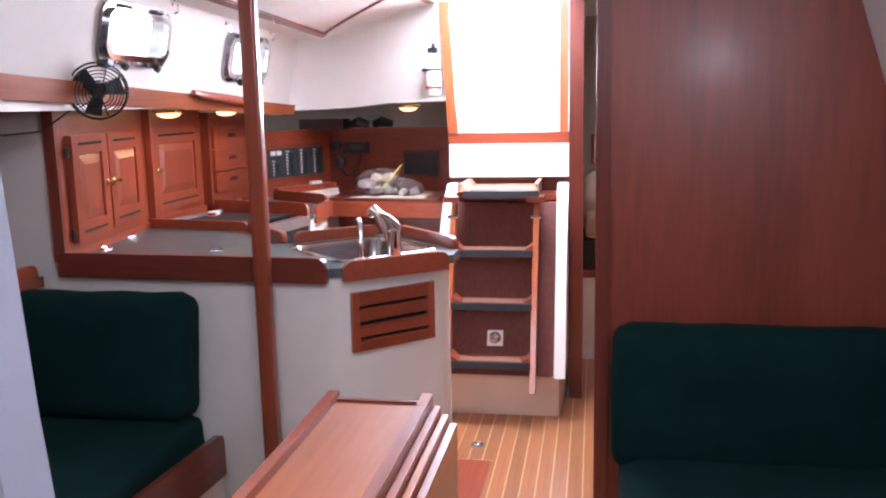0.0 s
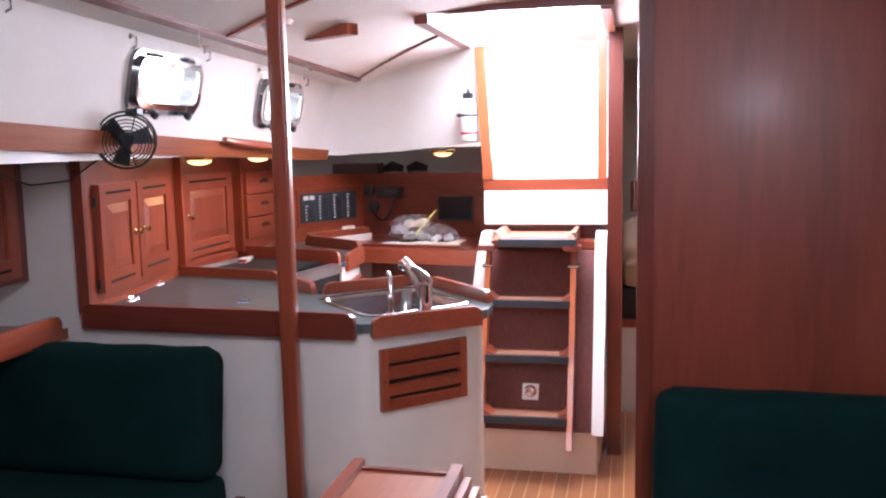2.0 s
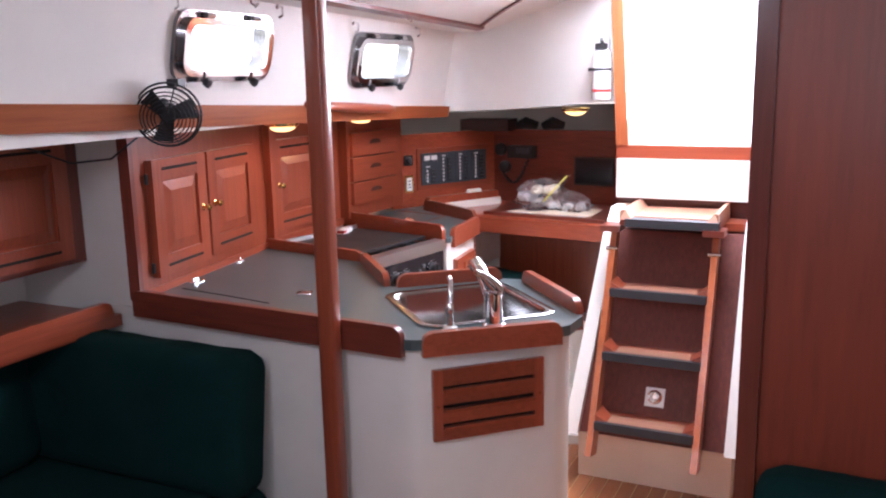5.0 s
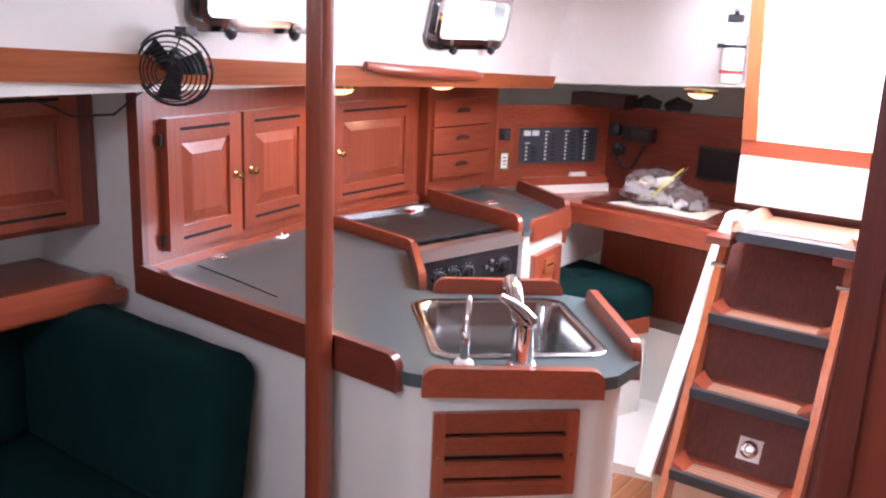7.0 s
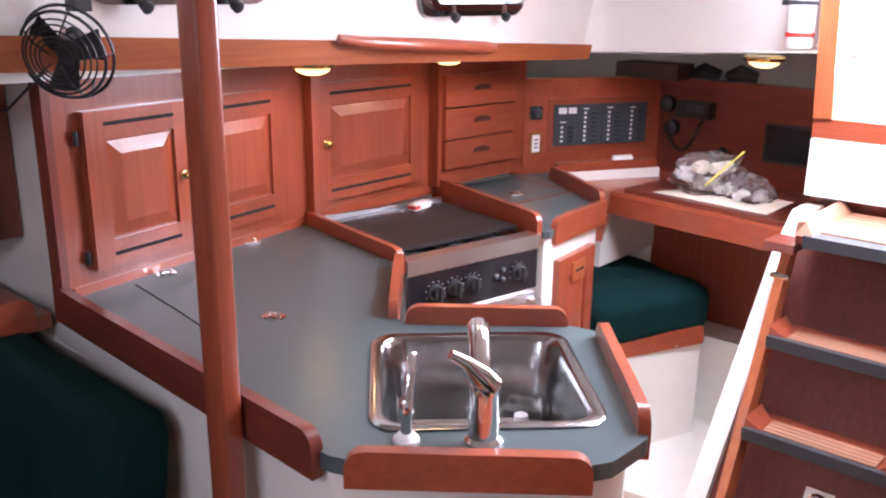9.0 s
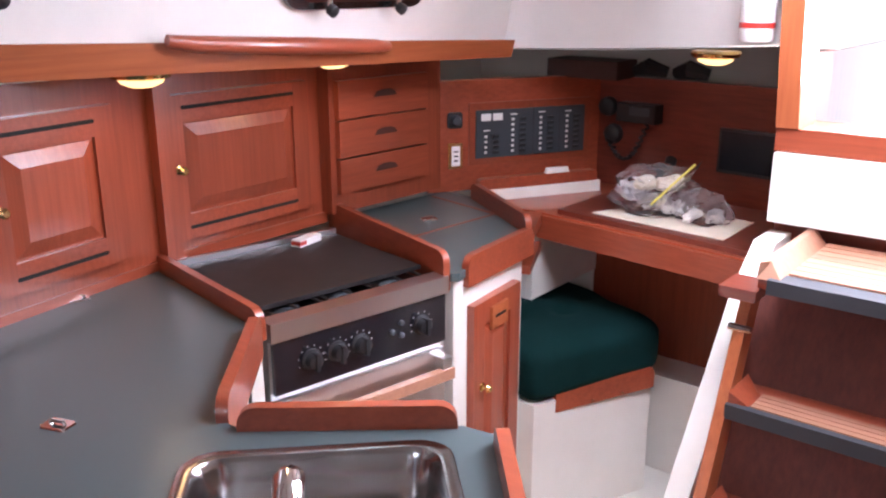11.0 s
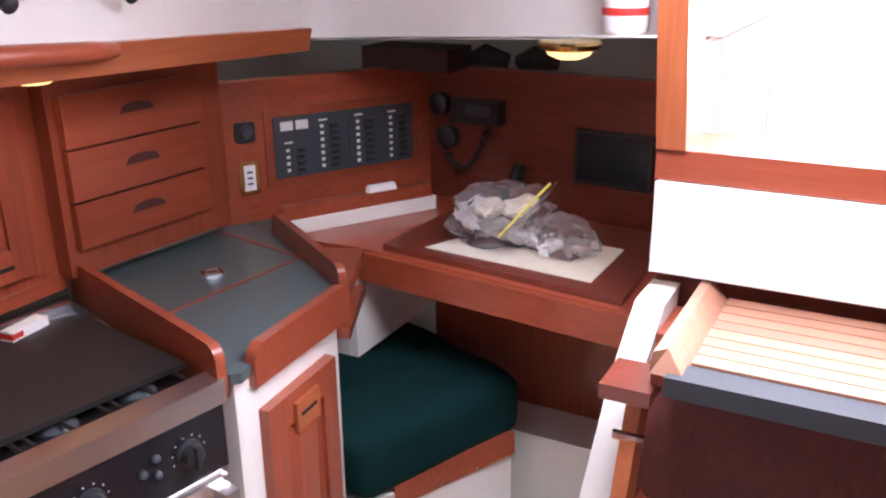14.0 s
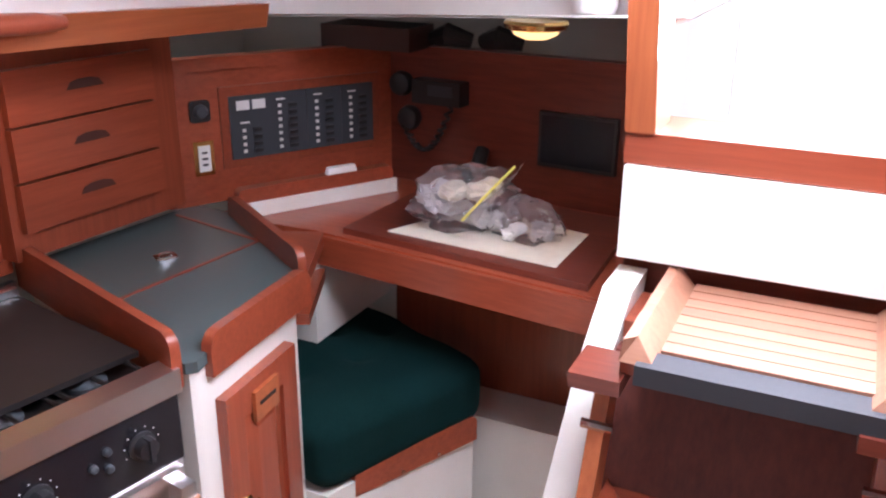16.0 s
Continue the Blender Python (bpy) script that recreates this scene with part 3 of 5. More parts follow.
lock1 = thing("wall_locker", "mahogany wall locker with a pair of raised-panel doors", "locker", "galley lockers")
m, L = along(C0, C1)
bm = B()
box(bm, 0, L, 0.0, 0.02, CT, 1.555, m)
part("face_frame", bm, WZ, lock1)
bm = B()
box(bm, -0.004, 0.016, -0.006, 0.03, CT + 0.001, 1.556, m)
part("side_panel", bev(bm, 0.003, 1), DZ, lock1)
door_parts(lock1, on(C0, C1, 3.262), on(C0, C1, 3.555), 1.082, 1.44, -0.03)
door_parts(lock1, on(C0, C1, 3.566), on(C0, C1, 3.885), 1.09, 1.44, 0.03)
for z in (1.10, 1.37):
    bm = B()
    tube(bm, [(on(C0, C1, 3.25)[0] + 0.012, 3.25, z), (on(C0, C1, 3.25)[0] + 0.012, 3.25, z + 0.03)], 0.006, 8)
    part("hinge", bm, BLACK, lock1)
lock2 = thing("wall_locker", "mahogany wall locker with one wide raised-panel door", "locker", "galley lockers")
m, L = along(C1, C2)
bm = B()
box(bm, 0, L, 0.0, 0.02, CT, 1.555, m)
part("face_frame", bm, WZ, lock2)
door_parts(lock2, on(C1, C2, 4.025), on(C1, C2, 4.475), 1.09, 1.44, 0.03)
bm = B()
box(bm, 0.0, 0.045, -0.03, 0.0, CT, 1.56, m)
part("side_panel", bev(bm, 0.003, 1), WZ, lock2)
bm = B()
mm, LL = along((-1.525, 3.19), (-1.652, 4.0))
box(bm, 0.02, LL, -0.014, 0.0, CT, CT + 0.022, mm)
part("base_rail", bev(bm, 0.004), WY, lock1)
bm = B()
mm, LL = along((-1.655, 4.0), (-1.655, 4.55))
box(bm, 0, LL, -0.014, 0.0, CT, CT + 0.03, mm)
part("base_rail", bev(bm, 0.004), WY, lock2)

# mahogany darkened to the shade inside the finger recesses
PULL = plain("shadowed_mahogany", (0.06, 0.016, 0.01), 0.6)
drw = thing("drawer_stack", "mahogany stack of three small galley drawers", "drawers")
D0, D1 = (-1.605, 4.535), (-1.575, 4.985)
m, L = along(D0, D1)
bm = B()
box(bm, 0, L, 0.0, 0.30, CT + 0.03, 1.50, m)
part("carcass", bm, WZ, drw)
for z0, z1 in ((1.118, 1.214), (1.220, 1.322), (1.328, 1.432)):
    bm = B()
    box(bm, 0.02, L - 0.075, -0.018, 0.0, z0, z1, m)
    d = part("drawer", bev(bm, 0.004), WY, drw)
    zc, uc = (z0 + z1) / 2 + 0.006, (L - 0.055) / 2
    bm = B()
    ring = [(uc - 0.045, zc - 0.008), (uc + 0.045, zc - 0.008), (uc + 0.035, zc + 0.006), (uc + 0.015, zc + 0.011), (uc - 0.015, zc + 0.011), (uc - 0.035, zc + 0.006)]
    loft(bm, [m @ Vector((a, -0.0175, b)) for a, b in ring], [m @ Vector((a, -0.0195, b)) for a, b in ring])
    part("finger_pull", bm, PULL, d, "finger pull, its recess shade painted dark")

# ---- valance shelf over the lockers ----
VAL = [(-1.372, -0.5), (-1.372, 2.0), (-1.374, 3.0), (-1.378, 4.0), (-1.36, 5.055)]
bm = B()


def val_z(y):
    return 1.632 - 0.043 * (max(y, 2.0) - 2.6)


for (xa, ya), (xb, yb) in zip(VAL, VAL[1:]):
    za, zb = val_z(ya), val_z(yb)
    ha, hb = 0.072 - 0.009 * max(0, ya - 2.6), 0.072 - 0.009 * max(0, yb - 2.6)
    loft(bm, [(xa, ya, za - ha), (xa + 0.012, ya, za), (xa - 0.025, ya, za), (xa - 0.025, ya, za - ha)],
         [(xb, yb, zb - hb), (xb + 0.012, yb, zb), (xb - 0.025, yb, zb), (xb - 0.025, yb, zb - hb)])
bmesh.ops.remove_doubles(bm, verts=bm.verts, dist=0.0005)
val = structure("trim", bm, LY, "varnished mahogany valance along the cabin side")
bm = B()
tube(bm, [(-1.35, 3.87, 1.582), (-1.338, 3.94, 1.572), (-1.335, 4.2, 1.556), (-1.338, 4.44, 1.542), (-1.35, 4.50, 1.538)], [0.012, 0.017, 0.019, 0.017, 0.012], 10)
tagged(part("grab_rail", bm, WY, smooth=True), "rounded mahogany grab rail on the valance", "rail")

# ---- electrical panel wall and chart table walls ----
N0, N1, N2 = (-1.612, 5.04), (-1.325, 5.55), (-0.492, 5.47)
m, L = along(N0, N1)
bm = B()
box(bm, -0.05, L + 0.015, 0.0, 0.02, CT, 1.385, m)
structure("wall_panel", bm, WY, "mahogany electrical panel wall")
mb, LB = along(N1, N2)
bm = B()
box(bm, 0, LB, 0.0, 0.02, CT - 0.02, 1.385, mb)
structure("wall_chart_table", bm, DX, "mahogany wall behind the chart table")
for mat, mm, l0, l1 in ((WY, m, -0.05, L), (DX, mb, -0.005, LB)):
    bm = B()
    box(bm, l0, l1, -0.012, 0.03, 1.36, 1.39, mm)
    structure("trim", bev(bm, 0.005), mat, "mahogany cap rail of the panel wall")

ep = thing("breaker_panel", "charcoal electrical breaker panel with rows of switches", "panel")
u0, u1, z0, z1 = 0.115, 0.52, 1.135, 1.292
bm = B()
box(bm, u0 - 0.022, u1 + 0.022, -0.006, 0.0, z0 - 0.022, z1 + 0.024, m)
part("surround", bev(bm, 0.003, 1), WX, ep)
cols = [(u0, u0 + 0.208), (u0 + 0.21, u0 + 0.308), (u0 + 0.31, u1)]
for a, b in cols:
    bm = B()
    box(bm, a, b, -0.011, -0.006, z0, z1, m)
    part("plate", bev(bm, 0.002, 1), PANEL, ep)
for k, (uu, n0, n1) in enumerate(((0.03, 0, 4), (0.128, 0, 7), (0.232, 0, 7), (0.332, 0, 7))):
    for j in range(n0, n1):
        z = z0 + 0.014 + j * 0.0175
        bm = B()
        box(bm, u0 + uu, u0 + uu + 0.009, -0.0135, -0.011, z, z + 0.008, m)
        part("legend", bm, WHITE, ep, "small white legend")
        bm = B()
        box(bm, u0 + uu + 0.028, u0 + uu + 0.05, -0.017, -0.011, z - 0.001, z + 0.008, m)
        part("switch", bev(bm, 0.0015, 1), BLACK, ep)
for a in (0.018, 0.06):
    bm = B()
    box(bm, u0 + a, u0 + a + 0.034, -0.0135, -0.011, z1 - 0.035, z1 - 0.012, m)
    part("meter", bm, WHITE, ep, "white meter face")
for a, z in ((0.03, z0 + 0.088), (0.128, z1 - 0.02), (0.232, z1 - 0.018), (0.332, z1 - 0.02)):
    bm = B()
    box(bm, u0 + a - 0.004, u0 + a + 0.02, -0.0132, -0.011, z, z + 0.004, m)
    part("heading", bm, WHITE, ep)

sw = thing("rotary_switch", "round black rotary switch on mahogany wall", "switch")
bm = B()
loft(bm, [m @ Vector((a, 0, b)) for a, b in round_rect(0.018, 0.068, 1.238, 1.29, 0.008)], [m @ Vector((a, -0.008, b)) for a, b in round_rect(0.018, 0.068, 1.238, 1.29, 0.008)])
part("plate", bm, BLACK, sw)
bm = B()
lathe(bm, [(0.018, 0), (0.018, 0.006), (0.013, 0.014), (0.004, 0.015)], m @ aim((0.043, -0.008, 1.264), (0, -1, 0)), 16)
part("dial", bm, PANEL, sw, smooth=True)
ol = thing("power_outlet", "ivory power outlet in a brass cover plate", "outlet")
bm = B()
box(bm, 0.02, 0.07, -0.004, 0.0, 1.105, 1.19, m)
part("cover_plate", bev(bm, 0.002, 1), BRASS, ol)
bm = B()
box(bm, 0.03, 0.06, -0.008, -0.004, 1.115, 1.18, m)
part("socket", bev(bm, 0.002, 1), WHITE, ol)
bm = B()
for z in (1.13, 1.145, 1.16):
    box(bm, 0.038, 0.052, -0.0095, -0.008, z, z + 0.005, m)
part("socket_slot", bm, BLACK, ol)

mon = thing("display_screen", "small flat black display on the chart table wall", "screen")
bm = B()
box(bm, 0.455, 0.66, -0.016, 0.0, 1.12, 1.258, mb)
part("case", bev(bm, 0.004), BLACK, mon)
bm = B()
box(bm, 0.463, 0.652, -0.0175, -0.016, 1.13, 1.25, mb)
part("screen", bm, plain("dark_screen", (0.012, 0.015, 0.02), 0.15), mon)
vhf = thing("vhf_radio", "black marine radio with handset and coiled cord", "radio")
bm = B()
box(bm, 0.10, 0.245, -0.05, 0.0, 1.247, 1.308, mb)
part("body", bev(bm, 0.008), BLACK, vhf)
bm = B()
box(bm, 0.15, 0.225, -0.052, -0.05, 1.27, 1.298, mb)
part("display", bm, PANEL, vhf)
for u, z in ((0.045, 1.287), (0.07, 1.197)):
    bm = B()
    lathe(bm, [(0.03, 0), (0.034, 0.012), (0.03, 0.03), (0.018, 0.038)], mb @ aim((u, 0, z), (0, -1, 0)), 16)
    part("speaker", bm, BLACK, vhf, smooth=True)
bm = B()
pts = []
for i in range(90):
    k = i / 89
    pts.append(mb @ Vector((0.05 + 0.19 * k + 0.008 * math.cos(i * 1.4), -0.03 + 0.008 * math.sin(i * 1.4), 1.20 - 0.12 * math.sin(math.pi * min(1, k * 1.1)) + 0.09 * k)))
tube(bm, pts, 0.0045, 5)
part("coiled_cord", bm, BLACK, vhf)
bm = B()
tube(bm, [mb @ Vector((0.30, -0.02, 1.14)), mb @ Vector((0.305, -0.045, 1.115)), mb @ Vector((0.285, -0.06, 1.07)), mb @ Vector((0.28, -0.075, 1.04))], [0.018, 0.02, 0.014, 0.01], 10)
tagged(part("gooseneck_lamp", bm, BLACK, smooth=True), "small black gooseneck chart lamp", "lamp")

bk = thing("bookshelf_box", "dark box on the shelf under the side deck", "box")
bm = B()
box(bm, -1.46, -1.20, 5.42, 5.56, 1.386, 1.445)
part("box", bev(bm, 0.004), plain("dark_brown_case", (0.05, 0.02, 0.015), 0.5), bk)
for x in (-1.14, -1.0):
    bm = B()
    tube(bm, [(x - 0.05, 5.54, 1.41), (x, 5.52, 1.425), (x + 0.06, 5.54, 1.41)], [0.02, 0.03, 0.018], 8)
    tagged(part("dark_bag", bm, BLACK, smooth=True), "soft dark bag lying on the shelf", "bag", "shelf clutter")

# ---- chart table ----
desk = thing("chart_table", "mahogany chart table with a lifting lid", "table")
bm = B()
prism(bm, [(-1.255, 5.06), (-0.492, 4.965), (-0.492, 5.466), (-1.315, 5.545), (-1.55, 5.07), (-1.48, 5.05)], 0.985, 1.018)
part("tabletop", bev(bm, 0.003, 1), WX, desk)
bm = B()
prism(bm, [(-1.19, 5.07), (-0.585, 4.995), (-0.60, 5.42), (-1.17, 5.48)], 1.019, 1.034)
part("lid", bev(bm, 0.004), DX, desk)
bm = B()
mm, LL = along((-1.25, 5.062), (-0.492, 4.967))
box(bm, 0, LL, -0.012, 0.01, 0.94, 1.012, mm)
part("apron", bev(bm, 0.005), WX, desk)
bm = B()
mm, LL = along((-1.462, 5.062), (-1.25, 5.43))
box(bm, 0, LL, -0.01, 0.004, 1.019, 1.055, mm)
part("side_strip", bm, CREAM, desk, "cream strip under the rail")
bm = B()
mm, LL = along((-1.14, 4.83), (-1.25, 5.06))
for z0, z1, y1 in ((0.985, 1.018, 0.10), (0.90, 0.925, 0.10)):
    box(bm, 0, LL, -0.01, y1, z0, z1, mm)
part("side_shelf", bev(bm, 0.006), WX, desk)
bm = B()
box(bm, -0.53, -0.492, 5.03, 5.448, 0.35, 0.90)
part("end_panel", bm, WZ, desk)
bm = B()
box(bm, -1.26, -0.50, 5.45, 5.47, 0.475, 0.984)
structure("wall_desk_back", bm, WZ, "mahogany panel under the chart table")
bm = B()
box(bm, -1.62, -1.262, 5.45, 5.47, 0.30, 0.98)
box(bm, -1.42, -1.40, 5.05, 5.449, 0.30, 0.73)
box(bm, -1.275, -1.255, 5.04, 5.449, 0.735, 0.98)
box(bm, -1.40, -1.2755, 5.04, 5.06, 0.735, 0.98)
structure("wall_locker_end", bm, CREAM, "cream locker end beside the seat")

chart = tagged(part("paper_chart", (lambda bm: (prism(bm, [(-1.085, 5.09), (-0.67, 5.05), (-0.668, 5.275), (-0.99, 5.315)], 1.0345, 1.0365), bm)[1])(B()), PAPER), "folded paper chart lying on the desk lid", "chart")


def bag_bm(cx, cy, z, sx, sy, sz, seed, rot):
    """A limp bag: a wrinkled pillow with pinched corners."""
    bm = B()
    bmesh.ops.create_icosphere(bm, subdivisions=4, radius=1.0)
    r = Matrix.Rotation(radians(rot), 4, "Z")
    for v in bm.verts:
        p = v.co.copy()
        n1 = noise.noise(p * 2.2 + Vector((seed, 0, 0)))
        n2 = abs(noise.noise(p * 4.5 + Vector((0, seed, 3))))
        k = 1 + 0.28 * n1 - 0.22 * n2
        q = Vector((math.copysign(abs(p.x) ** 0.75, p.x), math.copysign(abs(p.y) ** 0.75, p.y), p.z)) * k
        v.co = Vector((cx, cy, z)) + r @ Vector((q.x * sx, q.y * sy, max(0.0, (q.z + 0.75) * sz)))
    return bm


bag = thing("plastic_bag", "clear zip bag stuffed with small white packets", "bag", "bags on the chart")
part("film", bag_bm(-0.945, 5.20, 1.037, 0.125, 0.08, 0.08, 3.1, 25), BAG, bag, smooth=True)
for i in range(9):
    a = i * 2.4
    bm = bag_bm(-0.955 + 0.075 * math.cos(a), 5.20 + 0.045 * math.sin(a), 1.045 + 0.035 * (i % 3), 0.035, 0.026, 0.022, i + 0.5, i * 37)
    part("packet", bm, (WHITE, plain("pale_grey_card_%d" % i, (0.6, 0.58, 0.6), 0.5), PAPER)[i % 3], bag, smooth=True)
bm = B()
zip0, zip1 = Vector((-0.905, 5.1, 1.085)), Vector((-0.812, 5.17, 1.202))
tube(bm, [zip0, zip0.lerp(zip1, 0.5) + Vector((0.003, -0.004, 0.004)), zip1], 0.0035, 6)
part("zip_strip", bm, YELLOW, bag, "yellow zip strip")
bm = B()
rows = []
for i in range(9):
    k = i / 8
    edge = zip0.lerp(zip1, k) + Vector((0.012, -0.004, -0.004))
    foot = Vector((-0.99 + 0.13 * k, 5.17 + 0.03 * k, 1.06 + 0.05 * k))
    rows.append([edge.lerp(foot, j / 6 - 0.28) + Vector((0, 0.012, 0.010)) * noise.noise(Vector((i * 0.9, j * 0.8, 4.0))) for j in range(7)])
grid = [[bm.verts.new(p) for p in row] for row in rows]
for a, b in zip(grid, grid[1:]):
    for j in range(6):
        bm.faces.new((a[j], a[j + 1], b[j + 1], b[j]))
bmesh.ops.solidify(bm, geom=bm.faces[:], thickness=0.001)
part("mouth", bm, BAG, bag, "crumpled clear bag mouth", True)
bag2 = thing("plastic_bag", "small clear bag of metal parts", "bag", "bags on the chart")
part("film", bag_bm(-0.795, 5.19, 1.037, 0.095, 0.06, 0.05, 8.7, -20), BAG, bag2, smooth=True)
for i in range(6):
    bm = bag_bm(-0.80 + 0.05 * math.cos(i * 2.2), 5.19 + 0.03 * math.sin(i * 2.2), 1.04 + 0.012 * (i % 2), 0.026, 0.016, 0.014, i + 20.5, i * 51)
    part("metal_part", bm, (STEEL, CHROME, WHITE)[i % 3], bag2, smooth=True)
pen = thing("folding_knife", "small white folding knife on the rail", "knife")
bm = B()
mm, LL = along((-1.48, 5.055), (-1.265, 5.43))
loft(bm, [mm @ Vector((a, b, 1.09)) for a, b in round_rect(0.24, 0.33, -0.014, 0.012, 0.01)], [mm @ Vector((a, b, 1.106)) for a, b in round_rect(0.245, 0.325, -0.01, 0.009, 0.008)])
part("handle", bev(bm, 0.002, 1, 60), WHITE, pen)

# ---- nav seat ----
def cushion_bm(hx, hy, hz, r, puff=0.02, cuts=12, buttons=(), seed=0.0, wob=0.006):
    bm = B()
    bmesh.ops.create_cube(bm, size=2.0)
    bmesh.ops.subdivide_edges(bm, edges=bm.edges[:], cuts=cuts, use_grid_fill=True)
    h = Vector((hx, hy, hz))
    for v in bm.verts:
        p = Vector((v.co.x * hx, v.co.y * hy, v.co.z * hz))
        q = Vector([max(-(h[i] - r), min(h[i] - r, p[i])) for i in range(3)])
        d = p - q
        if d.length > 1e-6:
            p = q + d.normalized() * r
        f = max(0, 1 - (p.x / hx) ** 2) * max(0, 1 - (p.y / hy) ** 2)
        if p.z > 0:
            p.z += puff * f
            for bx, by in buttons:
                dd = (p.x - bx) ** 2 + (p.y - by) ** 2
                p.z -= 0.028 * math.exp(-dd / 0.0007) + 0.010 * math.exp(-dd / 0.006)
        p += Vector((1, 1, 1)) * wob * noise.noise(p * 9 + Vector((seed, seed, 0)))
        v.co = p
    return bm


seat = thing("nav_seat", "cream moulded seat box with mahogany lip", "seat")
S0, S1 = (-1.055, 4.755), (-0.895, 5.17)
bm = B()
prism(bm, [(-1.60, 4.745), S0, S1, (-1.60, 5.30)], F, 0.545)
part("box", bev(bm, 0.03, 4), CREAM, seat, smooth=True)
part("lip", board_bm((-1.035, 4.83), (-0.888, 5.16), 0.505, 0.575, 0.018, 0.022), WX, seat, smooth=True)
for k in (0.35, 0.65):
    bm = B()
    lathe(bm, [(0.005, 0), (0.005, 0.006)], aim((-1.035 + 0.147 * k + 0.008, 4.83 + 0.33 * k, 0.515), (1, -0.4, 0)), 8)
    part("bolt", bm, CHROME, seat)
cs = part("seat_cushion", cushion_bm(0.265, 0.25, 0.085, 0.05, 0.018, 20, ((0.05, 0.02), (-0.10, 0.06), (0.02, -0.14), (-0.02, 0.15)), 2.0), GREEN, smooth=True)
cs.matrix_world = pose(-1.205, 5.06, 0.63, 0, 0, -22)
tagged(cs, "dark green velour seat cushion with sunk buttons", "cushion")
bm = B()
prism(bm, [(-1.03, 4.62), (-0.55, 4.72), (-0.50, 4.98), (-0.50, 5.45), (-1.03, 5.45)], F - 0.02, 0.14)
structure("trim", bev(bm, 0.02, 3), CREAM, "cream moulded sole beside the chart table", True)
bm = B()
box(bm, -1.03, -0.50, 5.30, 5.45, 0.14, 0.475)
structure("trim", bev(bm, 0.02, 3), CREAM, "cream moulded riser under the chart table", True)

# ---- narrow locker beside the stove ----
nl = thing("base_locker", "cream base locker with narrow mahogany door", "locker")
LT = [(-1.66, 4.585), (-1.10, 4.40), (-1.072, 4.40), (-1.06, 4.415), (-1.068, 4.45), (-1.10, 4.765), (-1.125, 4.80), (-1.48, 5.05), (-1.62, 5.06)]
bm = B()
prism(bm, [(-1.66, 4.60), (-1.105, 4.415), (-1.08, 4.415), (-1.072, 4.43), (-1.105, 4.75), (-1.13, 4.785), (-1.48, 5.03), (-1.62, 5.045)], F, CT - 0.022)
part("body", bm, CREAM, nl, smooth=True)
door_parts(nl, (-1.079, 4.465), (-1.10, 4.70), 0.36, 0.93, None, False)
bm = B()
mm, LL = along((-1.079, 4.465), (-1.10, 4.70))
lathe(bm, [(0.012, 0), (0.012, 0.003), (0.007, 0.006), (0.005, 0.014), (0.012, 0.02), (0.008, 0.027)], mm @ aim((0.04, -0.024, 0.70), (0, -1, 0)), 12)
part("knob", bm, BRASS, nl, "brass knob", True)
bm = B()
box(bm, LL / 2 - 0.04, LL / 2 + 0.04, -0.032, -0.024, 0.845, 0.905, mm)
latch = part("latch_block", bev(bm, 0.003), LX, nl, "honey-coloured wooden finger latch")
# dark bar coloured as the shade inside the latch slot
bm = B()
box(bm, LL / 2 - 0.026, LL / 2 + 0.026, -0.0335, -0.032, 0.874, 0.881, mm)
part("latch_slot", bm, DARK, latch)
bm = B()
prism(bm, LT, CT - 0.02, CT)
wt2 = tagged(part("worktop", bm, GREY), "grey laminate worktop with mahogany inlay strips", "worktop")
for p, q in (((-1.352, 4.545), (-1.313, 4.925)), ((-1.60, 4.975), (-1.30, 4.915))):
    mm, LL = along(p, q)
    bm = B()
    box(bm, 0, LL, -0.004, 0.004, CT - 0.001, CT + 0.002, mm)
    part("inlay", bm, WX, wt2, "mahogany inlay strip")

# ---- stove ----
SV = Matrix.Translation((-1.18, 3.925, 0)) @ Matrix(((0.19, -0.982, 0, 0), (0.982, 0.19, 0, 0), (0, 0, 1, 0), (0, 0, 0, 1)))
SW = 0.475
stove = thing("gimballed_stove", "stainless steel galley stove with black griddle cover", "stove")
bm = B()
box(bm, 0.0, SW, 0.0, 0.44, 0.45, 0.995, SV)
part("body", bev(bm, 0.004), STEEL, stove)
bm = B()
box(bm, 0.006, SW - 0.006, -0.012, -0.001, 0.865, 0.985, SV)
part("control_panel", bev(bm, 0.003), plain("black_glass", (0.012, 0.011, 0.014), 0.15), stove)
bm = B()
box(bm, 0.0, SW, -0.018, 0.03, 0.986, 1.028, SV)
part("front_trim", bev(bm, 0.004), STEEL, stove)
bm = B()
box(bm, 0.01, SW - 0.01, -0.014, -0.001, 0.47, 0.85, SV)
part("oven_door", bev(bm, 0.004), STEEL, stove)
bm = B()
box(bm, 0.012, SW - 0.012, -0.055, -0.035, 0.782, 0.81, SV)
part("handle", bev(bm, 0.008, 3), TEAK_X, stove, "worn wooden oven handle", True)
for u in (0.03, SW - 0.03):
    bm = B()
    box(bm, u - 0.014, u + 0.014, -0.05, -0.012, 0.79, 0.838, SV)
    part("bracket", bev(bm, 0.003), STEEL, stove)
